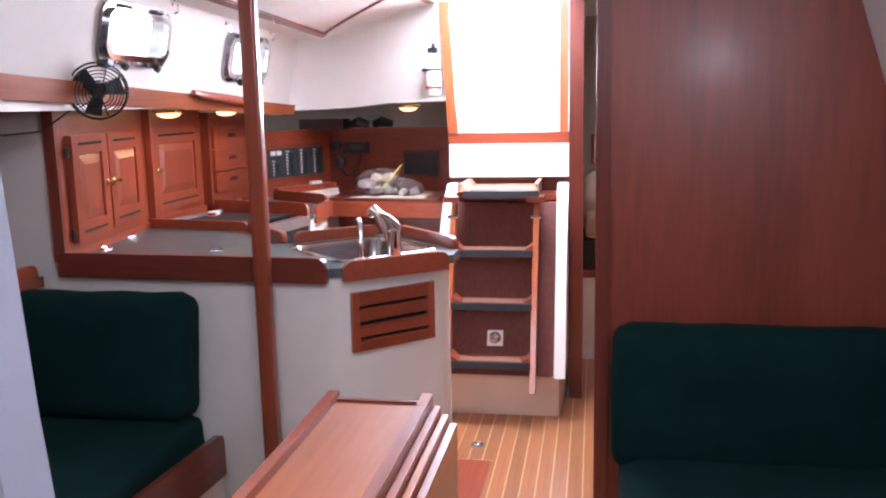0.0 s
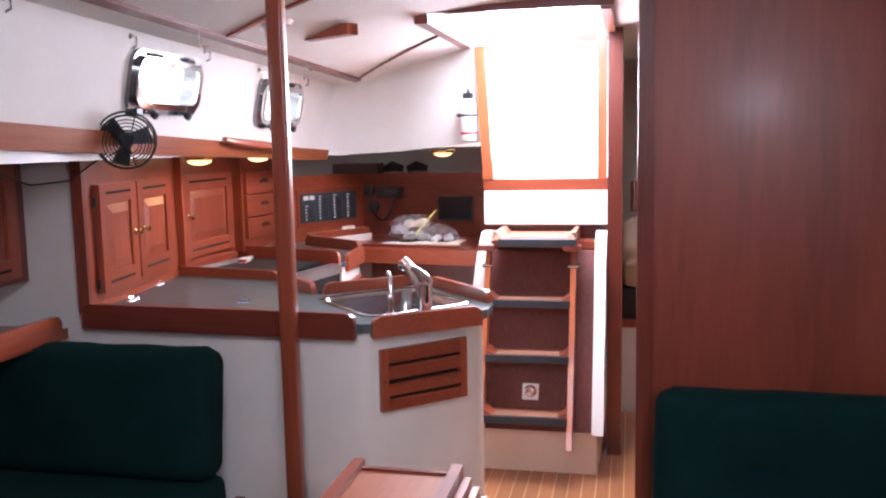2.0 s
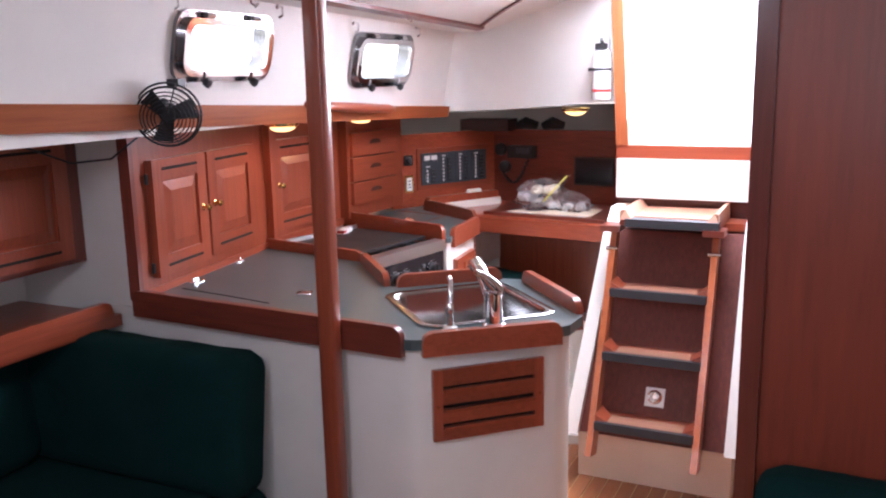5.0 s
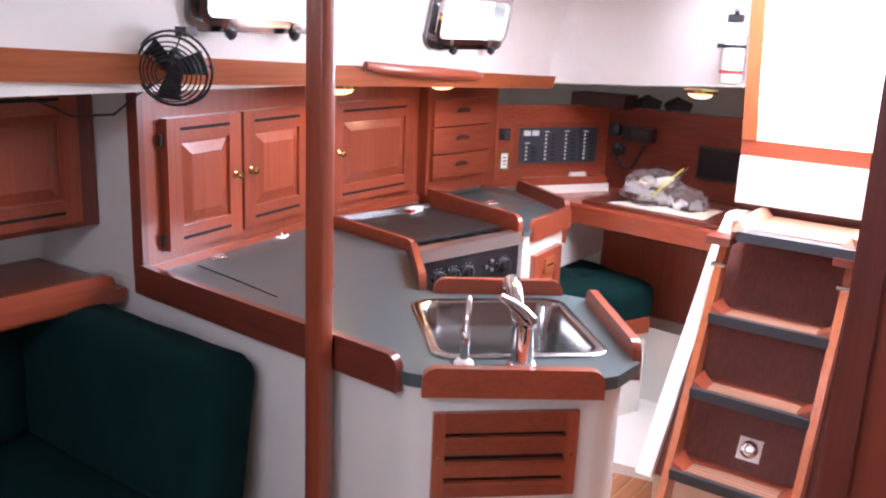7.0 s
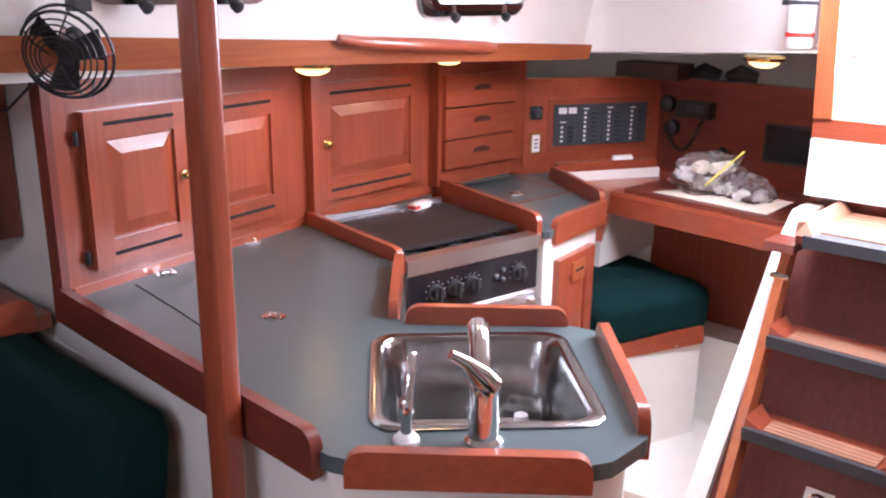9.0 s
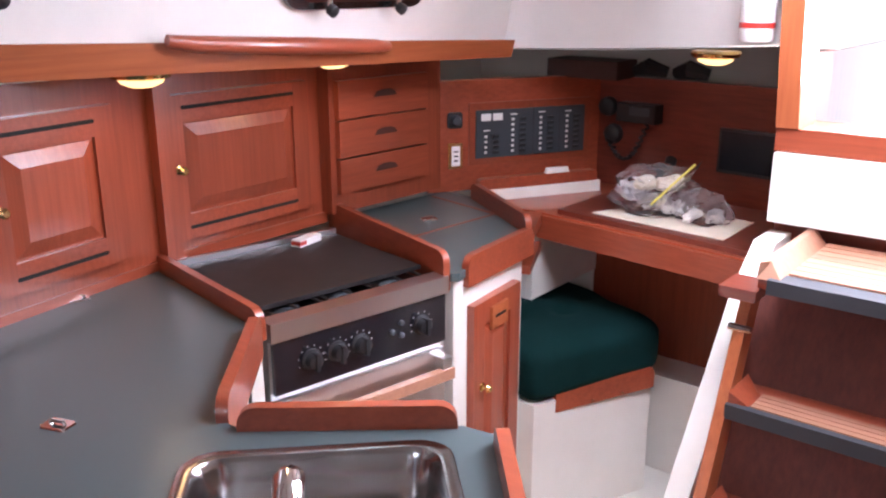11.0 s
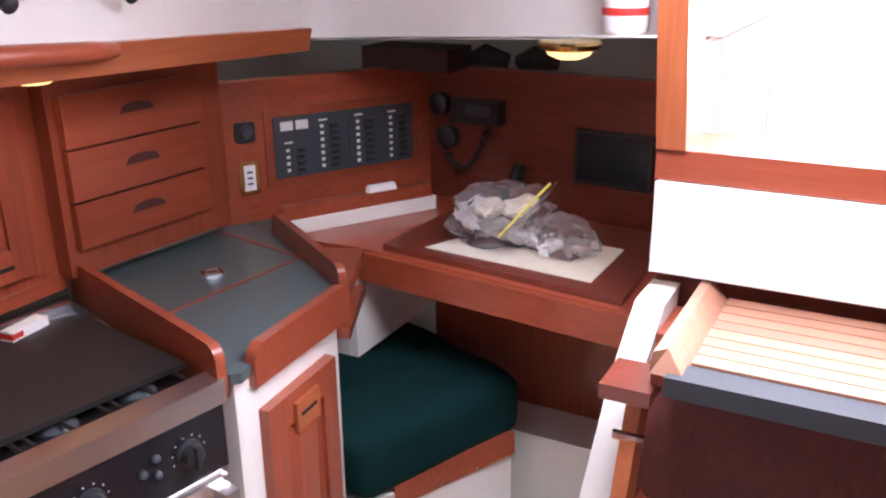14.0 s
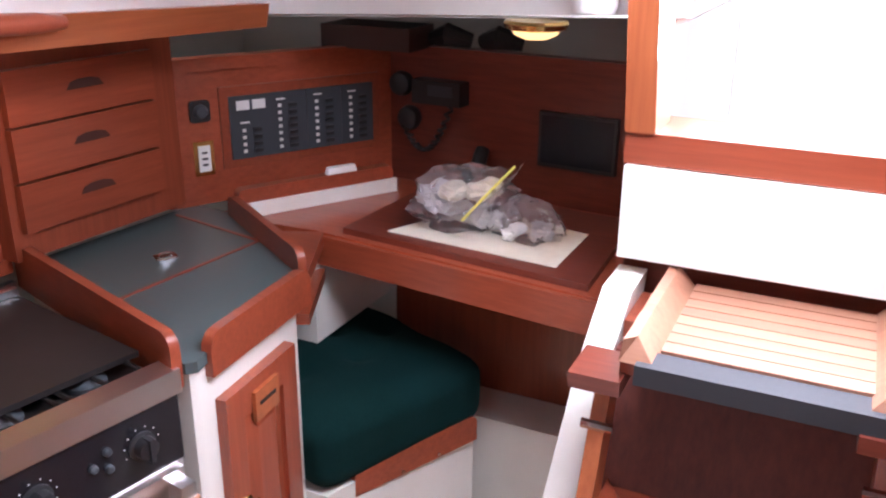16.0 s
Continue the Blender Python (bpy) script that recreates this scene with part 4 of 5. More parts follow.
for u in (0.095, 0.16, 0.222, 0.395):
    bm = B()
    lathe(bm, [(0.024, 0), (0.024, 0.004), (0.019, 0.006), (0.017, 0.022), (0.012, 0.024)], SV @ aim((u, -0.012, 0.925), (0, -1, 0)), 18)
    k = part("knob", bm, BLACK, stove, "black burner knob", True)
    bm = B()
    box(bm, u - 0.004, u + 0.004, -0.042, -0.02, 0.905, 0.945, SV)
    part("grip", bev(bm, 0.002), BLACK, k)
    for j in range(8):
        a = radians(200 - 32 * j)
        bm = B()
        lathe(bm, [(0.0014, 0), (0.0014, 0.0006)], SV @ aim((u + 0.031 * math.cos(a), -0.012, 0.925 + 0.031 * math.sin(a)), (0, -1, 0)), 6)
        part("dial_mark", bm, WHITE, k)
for u, z in ((0.335, 0.945), (0.335, 0.915), (0.31, 0.928)):
    bm = B()
    lathe(bm, [(0.007, 0), (0.007, 0.006), (0.004, 0.008)], SV @ aim((u, -0.012, z), (0, -1, 0)), 10)
    part("button", bm, PANEL, stove)
bm = B()
box(bm, 0.01, SW - 0.01, 0.03, 0.44, 0.996, 1.0, SV)
part("hob_tray", bm, IRON, stove)
for u, v in ((0.10, 0.10), (0.24, 0.10), (0.38, 0.10)):
    bm = B()
    lathe(bm, [(0.034, 0), (0.034, 0.008), (0.026, 0.016), (0.012, 0.018)], SV @ pose(u, v, 1.0), 16)
    part("burner", bm, PANEL, stove, smooth=True)
    for k in range(3):
        bm = B()
        tube(bm, [SV @ Vector((u - 0.06 + 0.06 * k, v - 0.06, 1.022)), SV @ Vector((u - 0.06 + 0.06 * k, v + 0.10, 1.022))], 0.004, 6)
        part("pan_bar", bm, IRON, stove)
bm = B()
box(bm, 0.0, SW - 0.01, 0.44, 0.455, 0.98, 1.05, SV)
part("back_rail", bev(bm, 0.004), STEEL, stove)
cover = tagged(part("griddle_cover", (lambda bm: (box(bm, 0.012, SW - 0.012, 0.072, 0.438, 1.026, 1.036, SV), bev(bm, 0.004))[1])(B()), IRON), "flat black cover plate over the hob", "cover")
lighter = thing("gas_lighter", "small white box lighter on the stove cover", "lighter")
bm = B()
mm = SV @ pose(0.355, 0.41, 1.036, 0, 0, 18)
box(bm, -0.045, 0.04, -0.015, 0.015, 0.0, 0.018, mm)
part("case", bev(bm, 0.005), WHITE, lighter)
bm = B()
box(bm, -0.0455, -0.02, -0.0155, 0.0155, 0.004, 0.0145, mm)
part("band", bm, ORANGE, lighter, "red band")
bm = B()
prism(bm, [(-1.19, 3.885), (-1.18, 3.91), (-1.66, 4.02), (-1.68, 3.99)], F, 0.99)
tagged(part("stove_recess_panel", bm, CREAM), "cream side panel of the stove recess", "panel")
bm = B()
box(bm, -1.655, -1.64, 4.02, 4.55, 0.3, CT - 0.02)
structure("wall_stove_back", bm, STEEL, "steel lined back of the stove recess")

# ---- companion steps ----
steps = thing("companion_steps", "varnished mahogany companionway ladder with four treads", "ladder")


def rail_y(z):
    return 4.315 + (z - 0.385) * 0.42


for x0, x1 in ((-0.452, -0.428), (-0.07, -0.046)):
    bm = B()
    loft(bm, [(x0, rail_y(0.30) - 0.03, 0.27), (x0, rail_y(0.30) + 0.05, 0.25), (x0, rail_y(1.06) + 0.05, 1.08), (x0, rail_y(1.06) - 0.005, 1.08), (x0, rail_y(0.36) - 0.02, 0.34)],
         [(x1, rail_y(0.30) - 0.03, 0.27), (x1, rail_y(0.30) + 0.05, 0.25), (x1, rail_y(1.06) + 0.05, 1.08), (x1, rail_y(1.06) - 0.005, 1.08), (x1, rail_y(0.36) - 0.02, 0.34)])
    part("side_rail", bev(bm, 0.006), LZ, steps)
    bm = B()
    box(bm, x0 - 0.03, x1 + 0.022, 4.535, 4.63, 1.07, 1.094)
    part("hook_block", bev(bm, 0.008), DX, steps)
    bm = B()
    xm = (x0 + x1) / 2
    tube(bm, [(x0 - 0.012, rail_y(1.0) - 0.01, 1.0), (x1 + 0.012, rail_y(1.0) - 0.01, 1.0)], 0.008, 8)
    part("clip", bm, CHROME, steps)
for z in (0.385, 0.627, 0.852):
    y = rail_y(z)
    bm = B()
    box(bm, -0.428, -0.07, y - 0.005, y + 0.125, z - 0.025, z)
    tr = part("tread", bev(bm, 0.004), WX, steps)
    bm = B()
    box(bm, -0.43, -0.068, y - 0.022, y - 0.004, z - 0.026, z + 0.006)
    part("nosing", bev(bm, 0.004), RUBBER, tr, "grey tread nosing")
    for k in range(4):
        bm = B()
        box(bm, -0.385, -0.113, y + 0.001 + k * 0.019, y + 0.0175 + k * 0.019, z, z + 0.006)
        part("grip_strip", bm, TEAK_X, tr)
    for s, xa in ((1, -0.428), (-1, -0.07)):
        bm = B()
        loft(bm, [(xa, y - 0.01, z), (xa + s * 0.045, y - 0.005, z), (xa + s * 0.042, y + 0.07, z), (xa, y + 0.10, z)],
             [(xa, y - 0.01, z + 0.03), (xa + s * 0.03, y - 0.005, z + 0.012), (xa + s * 0.028, y + 0.07, z + 0.012), (xa, y + 0.10, z + 0.03)])
        part("corner_wedge", bev(bm, 0.003, 1), WX, tr)
y = 4.555
TZ = 1.092      # underside of the top tread
bm = B()
box(bm, -0.415, -0.045, y + 0.012, 4.88, TZ, TZ + 0.025)
tr = part("tread", bev(bm, 0.004), WX, steps)
bm = B()
box(bm, -0.39, -0.045, y - 0.012, y + 0.04, TZ - 0.001, TZ + 0.03)
part("nosing", bev(bm, 0.005), RUBBER, tr, "grey tread nosing")
for k in range(8):
    bm = B()
    box(bm, -0.365, -0.075, y + 0.042 + k * 0.0345, y + 0.0735 + k * 0.0345, TZ + 0.025, TZ + 0.034)
    part("slat", bev(bm, 0.0015, 1), TEAK_X, tr, "bare teak slat" if k == 0 else "")
for s, xa in ((1, -0.415), (-1, -0.045)):
    bm = B()
    loft(bm, [(xa, y, TZ + 0.025), (xa + s * 0.05, y, TZ + 0.025), (xa + s * 0.05, 4.875, TZ + 0.025), (xa, 4.875, TZ + 0.025)],
         [(xa + s * 0.004, y, TZ + 0.06), (xa + s * 0.02, y + 0.02, TZ + 0.06), (xa + s * 0.02, 4.875, TZ + 0.06), (xa + s * 0.004, 4.875, TZ + 0.06)])
    part("side_wedge", bev(bm, 0.003, 1), TEAK_X, tr)

eb = thing("engine_box", "cream engine box with mahogany front behind the steps", "cabinet")


def face_y(z):
    return rail_y(z) + 0.12


pf = [(0.30, face_y(0.30)), (1.075, face_y(1.075))]
bm = B()
loft(bm, [(-0.52, pf[0][1], 0.30), (0.035, pf[0][1], 0.30), (0.035, pf[1][1], 1.05), (-0.462, pf[1][1], 1.05)],
     [(-0.52, pf[0][1] + 0.03, 0.30), (0.035, pf[0][1] + 0.03, 0.30), (0.035, pf[1][1] + 0.03, 1.05), (-0.462, pf[1][1] + 0.03, 1.05)])
part("front_panel", bm, DULL_Z, eb)
for b0, b1, t0, t1 in ((-0.57, -0.515, -0.505, -0.455), (0.03, 0.08, 0.03, 0.08)):
    bm = B()
    ring = ((pf[0][1] - 0.03, 0.30), (4.90, 0.30), (4.89, 1.13), (4.78, 1.13), (4.69, 1.03))
    loft(bm, [(b0 + (t0 - b0) * (z - 0.3) / 0.8, yy, z) for yy, z in ring], [(b1 + (t1 - b1) * (z - 0.3) / 0.8, yy, z) for yy, z in ring])
    part("side", bev(bm, 0.014, 3), CREAM, eb, smooth=True)
bm = B()
prism(bm, [(-0.53, 4.44), (0.05, 4.44), (0.08, 4.9), (-0.53, 4.9)], F, 0.30)
part("plinth", bev(bm, 0.012, 3), plain("tan_gelcoat", (0.66, 0.52, 0.40), 0.45, var=0.08), eb, "tan plinth", True)
bm = B()
box(bm, -0.455, 0.03, 4.75, 4.88, 1.06, 1.09)
part("top", bm, WX, eb)
bm = B()
zz = 0.455
box(bm, -0.276, -0.204, -0.004, 0.0, -0.036, 0.036, Matrix.Translation((0, face_y(zz) - 0.001, zz)) @ Matrix.Rotation(radians(-26), 4, "X"))
pl = thing("vent_fitting", "round chrome fitting on a square white plate", "fitting")
part("plate", bev(bm, 0.006), WHITE, pl)
bm = B()
fm = Matrix.Translation((-0.24, face_y(zz) - 0.001, zz)) @ Matrix.Rotation(radians(-26), 4, "X")
lathe(bm, [(0.028, 0.0), (0.028, 0.006), (0.02, 0.012), (0.014, 0.004), (0.008, 0.012)], fm @ aim((0, -0.004, 0), (0, -1, 0)), 18)
part("dial", bm, CHROME, pl, smooth=True)
bm = B()
box(bm, -0.30, -0.245, 4.04, 4.09, F + 0.0005, F + 0.004)
dr = thing("floor_ring", "chrome lift ring set in the cabin sole", "fitting")
part("plate", bev(bm, 0.001, 1), CHROME, dr)
bm = B()
tube(bm, [(-0.272 + 0.018 * math.cos(k * math.pi / 8), 4.065 + 0.018 * math.sin(k * math.pi / 8), F + 0.006) for k in range(16)], 0.003, 6, True)
part("ring", bm, CHROME, dr)

# ---- post ----
bm = B()
loft(bm, [(a - 0.792, b + 3.098, F) for a, b in round_rect(-0.024, 0.024, -0.021, 0.021, 0.008, 3)], [(a - 0.796, b + 3.098, ceil_z(-0.82, 3.1) + 0.01) for a, b in round_rect(-0.024, 0.024, -0.021, 0.021, 0.008, 3)])
tagged(part("support_post", bm, WZ, smooth=True), "square mahogany support post from sole to ceiling", "post")

# ---- saloon table ----
table = thing("saloon_table", "varnished drop-leaf saloon table, leaves folded down", "table")
bm = B()
box(bm, -0.415, -0.205, 1.35, 2.595, 0.785, 0.808)
part("tabletop", bev(bm, 0.004), HONEY_TOP, table)
for x0, x1 in ((-0.44, -0.414), (-0.206, -0.18)):
    bm = B()
    box(bm, x0, x1, 1.35, 2.605, 0.77, 0.828)
    part("fiddle", bev(bm, 0.005), WY, table)
bm = B()
box(bm, -0.414, -0.206, 2.58, 2.595, 0.8085, 0.814)
part("end_inlay", bm, DX, table)
for k, (x0, x1) in enumerate(((-0.178, -0.160), (-0.157, -0.141), (-0.138, -0.12))):
    bm = B()
    box(bm, x0, x1, 1.36, 2.60 - 0.004 * k, 0.30 if k < 2 else 0.20, 0.80 - 0.02 * k)
    part("leaf", bev(bm, 0.004), (WY, LY, WY)[k], table, "folded drop leaf" if k == 0 else "")
bm = B()
box(bm, -0.40, -0.22, 1.5, 2.45, F, 0.785)
part("pedestal", bev(bm, 0.004), WZ, table)

# ---- settees ----
settee = thing("port_settee", "cream settee base with mahogany front rail", "settee")
bm = B()
prism(bm, [(-2.04, -0.4), (-1.10, -0.4), (-1.02, 2.4), (-0.98, 2.75), (-0.98, 3.135), (-2.04, 3.19)], F, 0.42)
part("base", bm, CREAM, settee)
part("front_rail", board_bm((-1.0, 2.60), (-0.965, 3.10), 0.36, 0.50, 0.02, 0.03), DY, settee, smooth=True)
sc = part("seat_cushion", cushion_bm(0.46, 1.2, 0.075, 0.05, 0.02, 18, (), 4.0), GREEN, smooth=True)
sc.matrix_world = pose(-1.47, 1.92, 0.495)
tagged(sc, "dark green velour settee seat cushion", "cushion", "port settee cushions")
for nm, x, y, z, hx, hy, rx, ry, rz, sd in (("back", -1.455, 3.055, 0.76, 0.44, 0.20, 82, 0, 0, 5.0), ("side", -1.80, 2.38, 0.76, 0.60, 0.185, 82, 0, 90, 6.0), ("side2", -1.80, 1.1, 0.72, 0.58, 0.17, 82, 0, 90, 7.0)):
    cb = part("back_cushion", cushion_bm(hx, hy, 0.075, 0.055, 0.03, 16, ((-hx * 0.5, 0.0), (hx * 0.5, 0.0)), sd), GREEN, smooth=True)
    cb.matrix_world = pose(x, y, z, rx, ry, rz)
    tagged(cb, "dark green velour settee back cushion", "cushion", "port settee cushions")
bm = B()
box(bm, -2.04, -1.60, 1.0, 3.19, 0.945, 0.98)
sh = tagged(part("shelf", bev(bm, 0.005), WY), "mahogany shelf behind the settee", "shelf")
part("fiddle", board_bm((-1.60, 1.0), (-1.60, 3.15), 0.955, 1.03, 0.02, 0.03), WY, sh, smooth=True)

lk3 = thing("saloon_locker", "mahogany saloon locker with raised-panel doors", "locker")
bm = B()
box(bm, -2.04, -1.745, 1.9, 3.21, 1.13, 1.53)
part("body", bev(bm, 0.003), DZ, lk3)
door_parts(lk3, (-1.745, 2.72), (-1.745, 3.15), 1.15, 1.51, 0.08)
door_parts(lk3, (-1.745, 2.24), (-1.745, 2.70), 1.15, 1.51, 0.08)

st2 = thing("starboard_settee", "cream starboard settee base", "settee")
bm = B()
box(bm, 0.30, 1.19, 0.9, 3.05, F, 0.42)
part("base", bm, CREAM, st2)
sc = part("seat_cushion", cushion_bm(0.47, 1.05, 0.08, 0.06, 0.025, 16, (), 9.0), GREEN, smooth=True)
sc.matrix_world = pose(0.74, 1.98, 0.495)
tagged(sc, "dark green velour settee seat cushion", "cushion", "starboard settee cushions")
cb = part("back_cushion", cushion_bm(0.475, 0.20, 0.07, 0.055, 0.03, 18, ((-0.23, 0.0), (0.23, 0.0)), 11.0), GREEN, smooth=True)
cb.matrix_world = pose(0.725, 2.955, 0.722, 84, 0, 0)
tagged(cb, "dark green velour settee back cushion against the bulkhead", "cushion", "starboard settee cushions")

# ---- portholes ----
def porthole(y0, y1):
    t = thing("porthole", "opening porthole in a polished frame with dogs", "window", "cabin side portholes")
    o = side_point((y0 + y1) / 2, (PV0 + PV1) / 2)
    ey = Vector((0, 1, 0))
    ez = (side_point(y0, 1) - side_point(y0, 0)).normalized()
    en = ey.cross(ez) * -1
    if en.x < 0:
        en = -en
    m = Matrix.Translation(o) @ Matrix((ey, ez, en)).transposed().to_4x4()
    hw = (y1 - y0) / 2
    hh = (side_point(y0, PV1) - side_point(y0, PV0)).length / 2

    def ring(a, b, n0, n1, r0, r1):
        bm = B()
        pa, pb = round_rect(-a[0], a[0], -a[1], a[1], r0, 5), round_rect(-b[0], b[0], -b[1], b[1], r1, 5)
        rows = [[m @ Vector((x, y, n)) for x, y in pp] for pp, n in ((pa, n0), (pa, n1), (pb, n1), (pb, n0))]
        vs = [[bm.verts.new(p) for p in r] for r in rows]
        k = len(pa)
        for i in range(4):
            for j in range(k):
                bm.faces.new((vs[i][j], vs[i][(j + 1) % k], vs[(i + 1) % 4][(j + 1) % k], vs[(i + 1) % 4][j]))
        return bev(bm, 0.003, 2, 60)

    part("outer_frame", ring((hw + 0.014, hh + 0.014), (hw - 0.018, hh - 0.018), -0.045, 0.012, 0.05, 0.035), plain_frame, t, smooth=True)
    part("sash", ring((hw - 0.006, hh - 0.006), (hw - 0.03, hh - 0.026), 0.012, 0.03, 0.045, 0.025), CHROME, t, smooth=True)
    bm = B()
    loft(bm, [m @ Vector((x, y, 0.016)) for x, y in round_rect(-hw + 0.028, hw - 0.028, -hh + 0.024, hh - 0.024, 0.025)], [m @ Vector((x, y, 0.022)) for x, y in round_rect(-hw + 0.028, hw - 0.028, -hh + 0.024, hh - 0.024, 0.025)])
    g = part("pane", bm, GLASS, t)
    g.visible_shadow = False
    for s in (-1, 1):
        bm = B()
        lathe(bm, [(0.006, 0), (0.006, 0.012), (0.013, 0.014), (0.014, 0.03), (0.008, 0.034)], m @ aim((s * hw * 0.52, -hh - 0.004, 0.02), (0, -0.3, 1)), 12)
        part("dog_knob", bm, BLACK, t, smooth=True)
        bm = B()
        tube(bm, [m @ Vector((s * hw * 0.52, -hh + 0.02, 0.03)), m @ Vector((s * hw * 0.52, -hh - 0.012, 0.03))], 0.006, 8)
        part("dog_arm", bm, CHROME, t)
        bm = B()
        tube(bm, [m @ Vector((s * hw * 0.5 - 0.018, hh + 0.002, 0.026)), m @ Vector((s * hw * 0.5 + 0.018, hh + 0.002, 0.026))], 0.009, 8)
        part("hinge", bm, CHROME, t)
    for s in (-1, 1):
        h = thing("curtain_hook", "small chrome hook above the porthole", "hook", "porthole hooks")
        bm = B()
        a = s * (hw + 0.03)
        tube(bm, [m @ Vector((a, hh + 0.045, 0.0)), m @ Vector((a, hh + 0.045, 0.022)), m @ Vector((a, hh + 0.02, 0.026)), m @ Vector((a, hh + 0.012, 0.014))], 0.004, 6)
        lathe(bm, [(0.009, 0), (0.009, 0.003), (0.004, 0.004)], m @ aim((a, hh + 0.045, 0.0), (0, 0, 1)), 10)
        part("hook", bm, CHROME, h)


plain_frame = plain("dark_steel_frame", (0.32, 0.32, 0.33), 0.18, 1.0, var=0.3, scale=20)
for a, b in PORTS:
    porthole(a, b)

# ---- lights ----
def berth_light(p, n=(0, 0, -1), s=1.0):
    t = thing("dome_light", "lit brass dome light with amber lens", "lamp", "cabin lights")
    m = aim(p, n)
    bm = B()
    lathe(bm, [(0.052 * s, 0), (0.056 * s, 0.006), (0.052 * s, 0.016), (0.044 * s, 0.019)], m, 24)
    part("ring", bm, BRASS, t, smooth=True)
    bm = B()
    lathe(bm, [(0.043 * s, 0.016), (0.036 * s, 0.028), (0.02 * s, 0.036), (0.005 * s, 0.038)], m, 24)
    part("lens", bm, BULB, t, smooth=True)
    lamp = area_lamp("dome_light_glow", Vector(p) + Vector((0, 0, -0.05)), Vector(p) + Vector((0, 0, -1)), 0.06, 0.06, 0.26, (1.0, 0.58, 0.25))
    lamp.data.shape = "DISK"


for p in ((-1.465, 3.88, 1.522), (-1.455, 4.41, 1.522), (-0.75, 5.09, 1.52)):
    berth_light(p, (0, 0, -1), 1.15)
berth_light((-0.60, 3.36, ceil_z(0.60, 3.36) - 0.001))

# ---- fan ----
fan = thing("cabin_fan", "black caged cabin fan on the valance", "fan")
fc, fn = Vector((-1.33, 3.165, 1.58)), Vector((0.55, -0.75, -0.2)).normalized()
fm = aim(fc, fn) @ Matrix.Scale(1.14, 4)
for r, n in ((0.078, 0.0), (0.072, 0.018), (0.062, 0.028), (0.054, 0.033), (0.045, 0.036), (0.036, 0.038), (0.028, 0.04)):
    bm = B()
    tube(bm, [fm @ Vector((r * math.cos(k * math.pi / 16), r * math.sin(k * math.pi / 16), n)) for k in range(32)], 0.0032 if r > 0.07 else 0.0018, 6, True)
    part("cage_ring", bm, BLACK, fan)
for k in range(5):
    a = k * 2 * math.pi / 5
    bm = B()
    tube(bm, [fm @ Vector((r * math.cos(a), r * math.sin(a), n)) for r, n in ((0.012, 0.04), (0.045, 0.037), (0.07, 0.02), (0.079, 0.0), (0.06, -0.035))], 0.002, 5)
    part("cage_wire", bm, BLACK, fan)
for k in range(3):
    a = k * 2 * math.pi / 3 + 0.4
    bm = B()
    va = [fm @ (Matrix.Rotation(a, 4, "Z") @ Vector(p)) for p in ((0.01, -0.014, 0.002), (0.062, -0.034, 0.012), (0.068, 0.014, -0.006), (0.01, 0.014, -0.004))]
    loft(bm, va, [p + fn * 0.003 for p in va])
    part("blade", bm, BLACK, fan)
bm = B()
lathe(bm, [(0.02, -0.045), (0.024, -0.03), (0.022, 0.0), (0.014, 0.008)], fm, 14)
part("motor", bm, BLACK, fan, smooth=True)
bm = B()
tube(bm, [fm @ Vector((0, 0, -0.04)), fc + Vector((-0.05, 0.04, 0.03)), fc + Vector((-0.085, 0.05, 0.02))], [0.014, 0.016, 0.022], 10)
part("bracket", bm, BLACK, fan, smooth=True)
bm = B()
box(bm, -0.02, 0.02, -0.016, 0.016, 0.0, 0.022, Matrix.Translation(fc + Vector((0.02, 0.02, 0.075))))
part("switch_box", bev(bm, 0.004), BLACK, fan)
bm = B()
tube(bm, [(-1.38, 3.14, 1.545), (-1.50, 3.11, 1.46), (-1.60, 3.06, 1.45), (-1.68, 2.98, 1.50), (-1.72, 2.95, 1.56)], 0.003, 5)
tagged(part("fan_cable", bm, BLACK), "thin black cable hanging from the fan", "cable")

# ---- fire extinguisher ----
fe = thing("fire_extinguisher", "white fire extinguisher strapped to the aft wall", "extinguisher")
fx, fy = -0.575, 4.872
bm = B()
lathe(bm, [(0.034, 0), (0.038, 0.008), (0.038, 0.17), (0.03, 0.195), (0.014, 0.205), (0.014, 0.215)], pose(fx, fy, 1.56), 20)
part("cylinder", bm, WHITE, fe, smooth=True)
bm = B()
box(bm, fx - 0.02, fx + 0.02, fy - 0.035, fy + 0.012, 1.76, 1.785)
tube(bm, [(fx, fy, 1.78), (fx + 0.01, fy - 0.05, 1.80)], 0.008, 8)
part("valve", bev(bm, 0.003), BLACK, fe)
bm = B()
lathe(bm, [(0.0395, 0), (0.0395, 0.012)], pose(fx, fy, 1.675), 20)
box(bm, fx - 0.055, fx - 0.03, fy - 0.01, fy + 0.04, 1.674, 1.688)
part("strap", bm, BLACK, fe)
bm = B()
lathe(bm, [(0.0387, 0), (0.0387, 0.012)], pose(fx, fy, 1.59), 20)
part("label_band", bm, ORANGE, fe, "red label band")

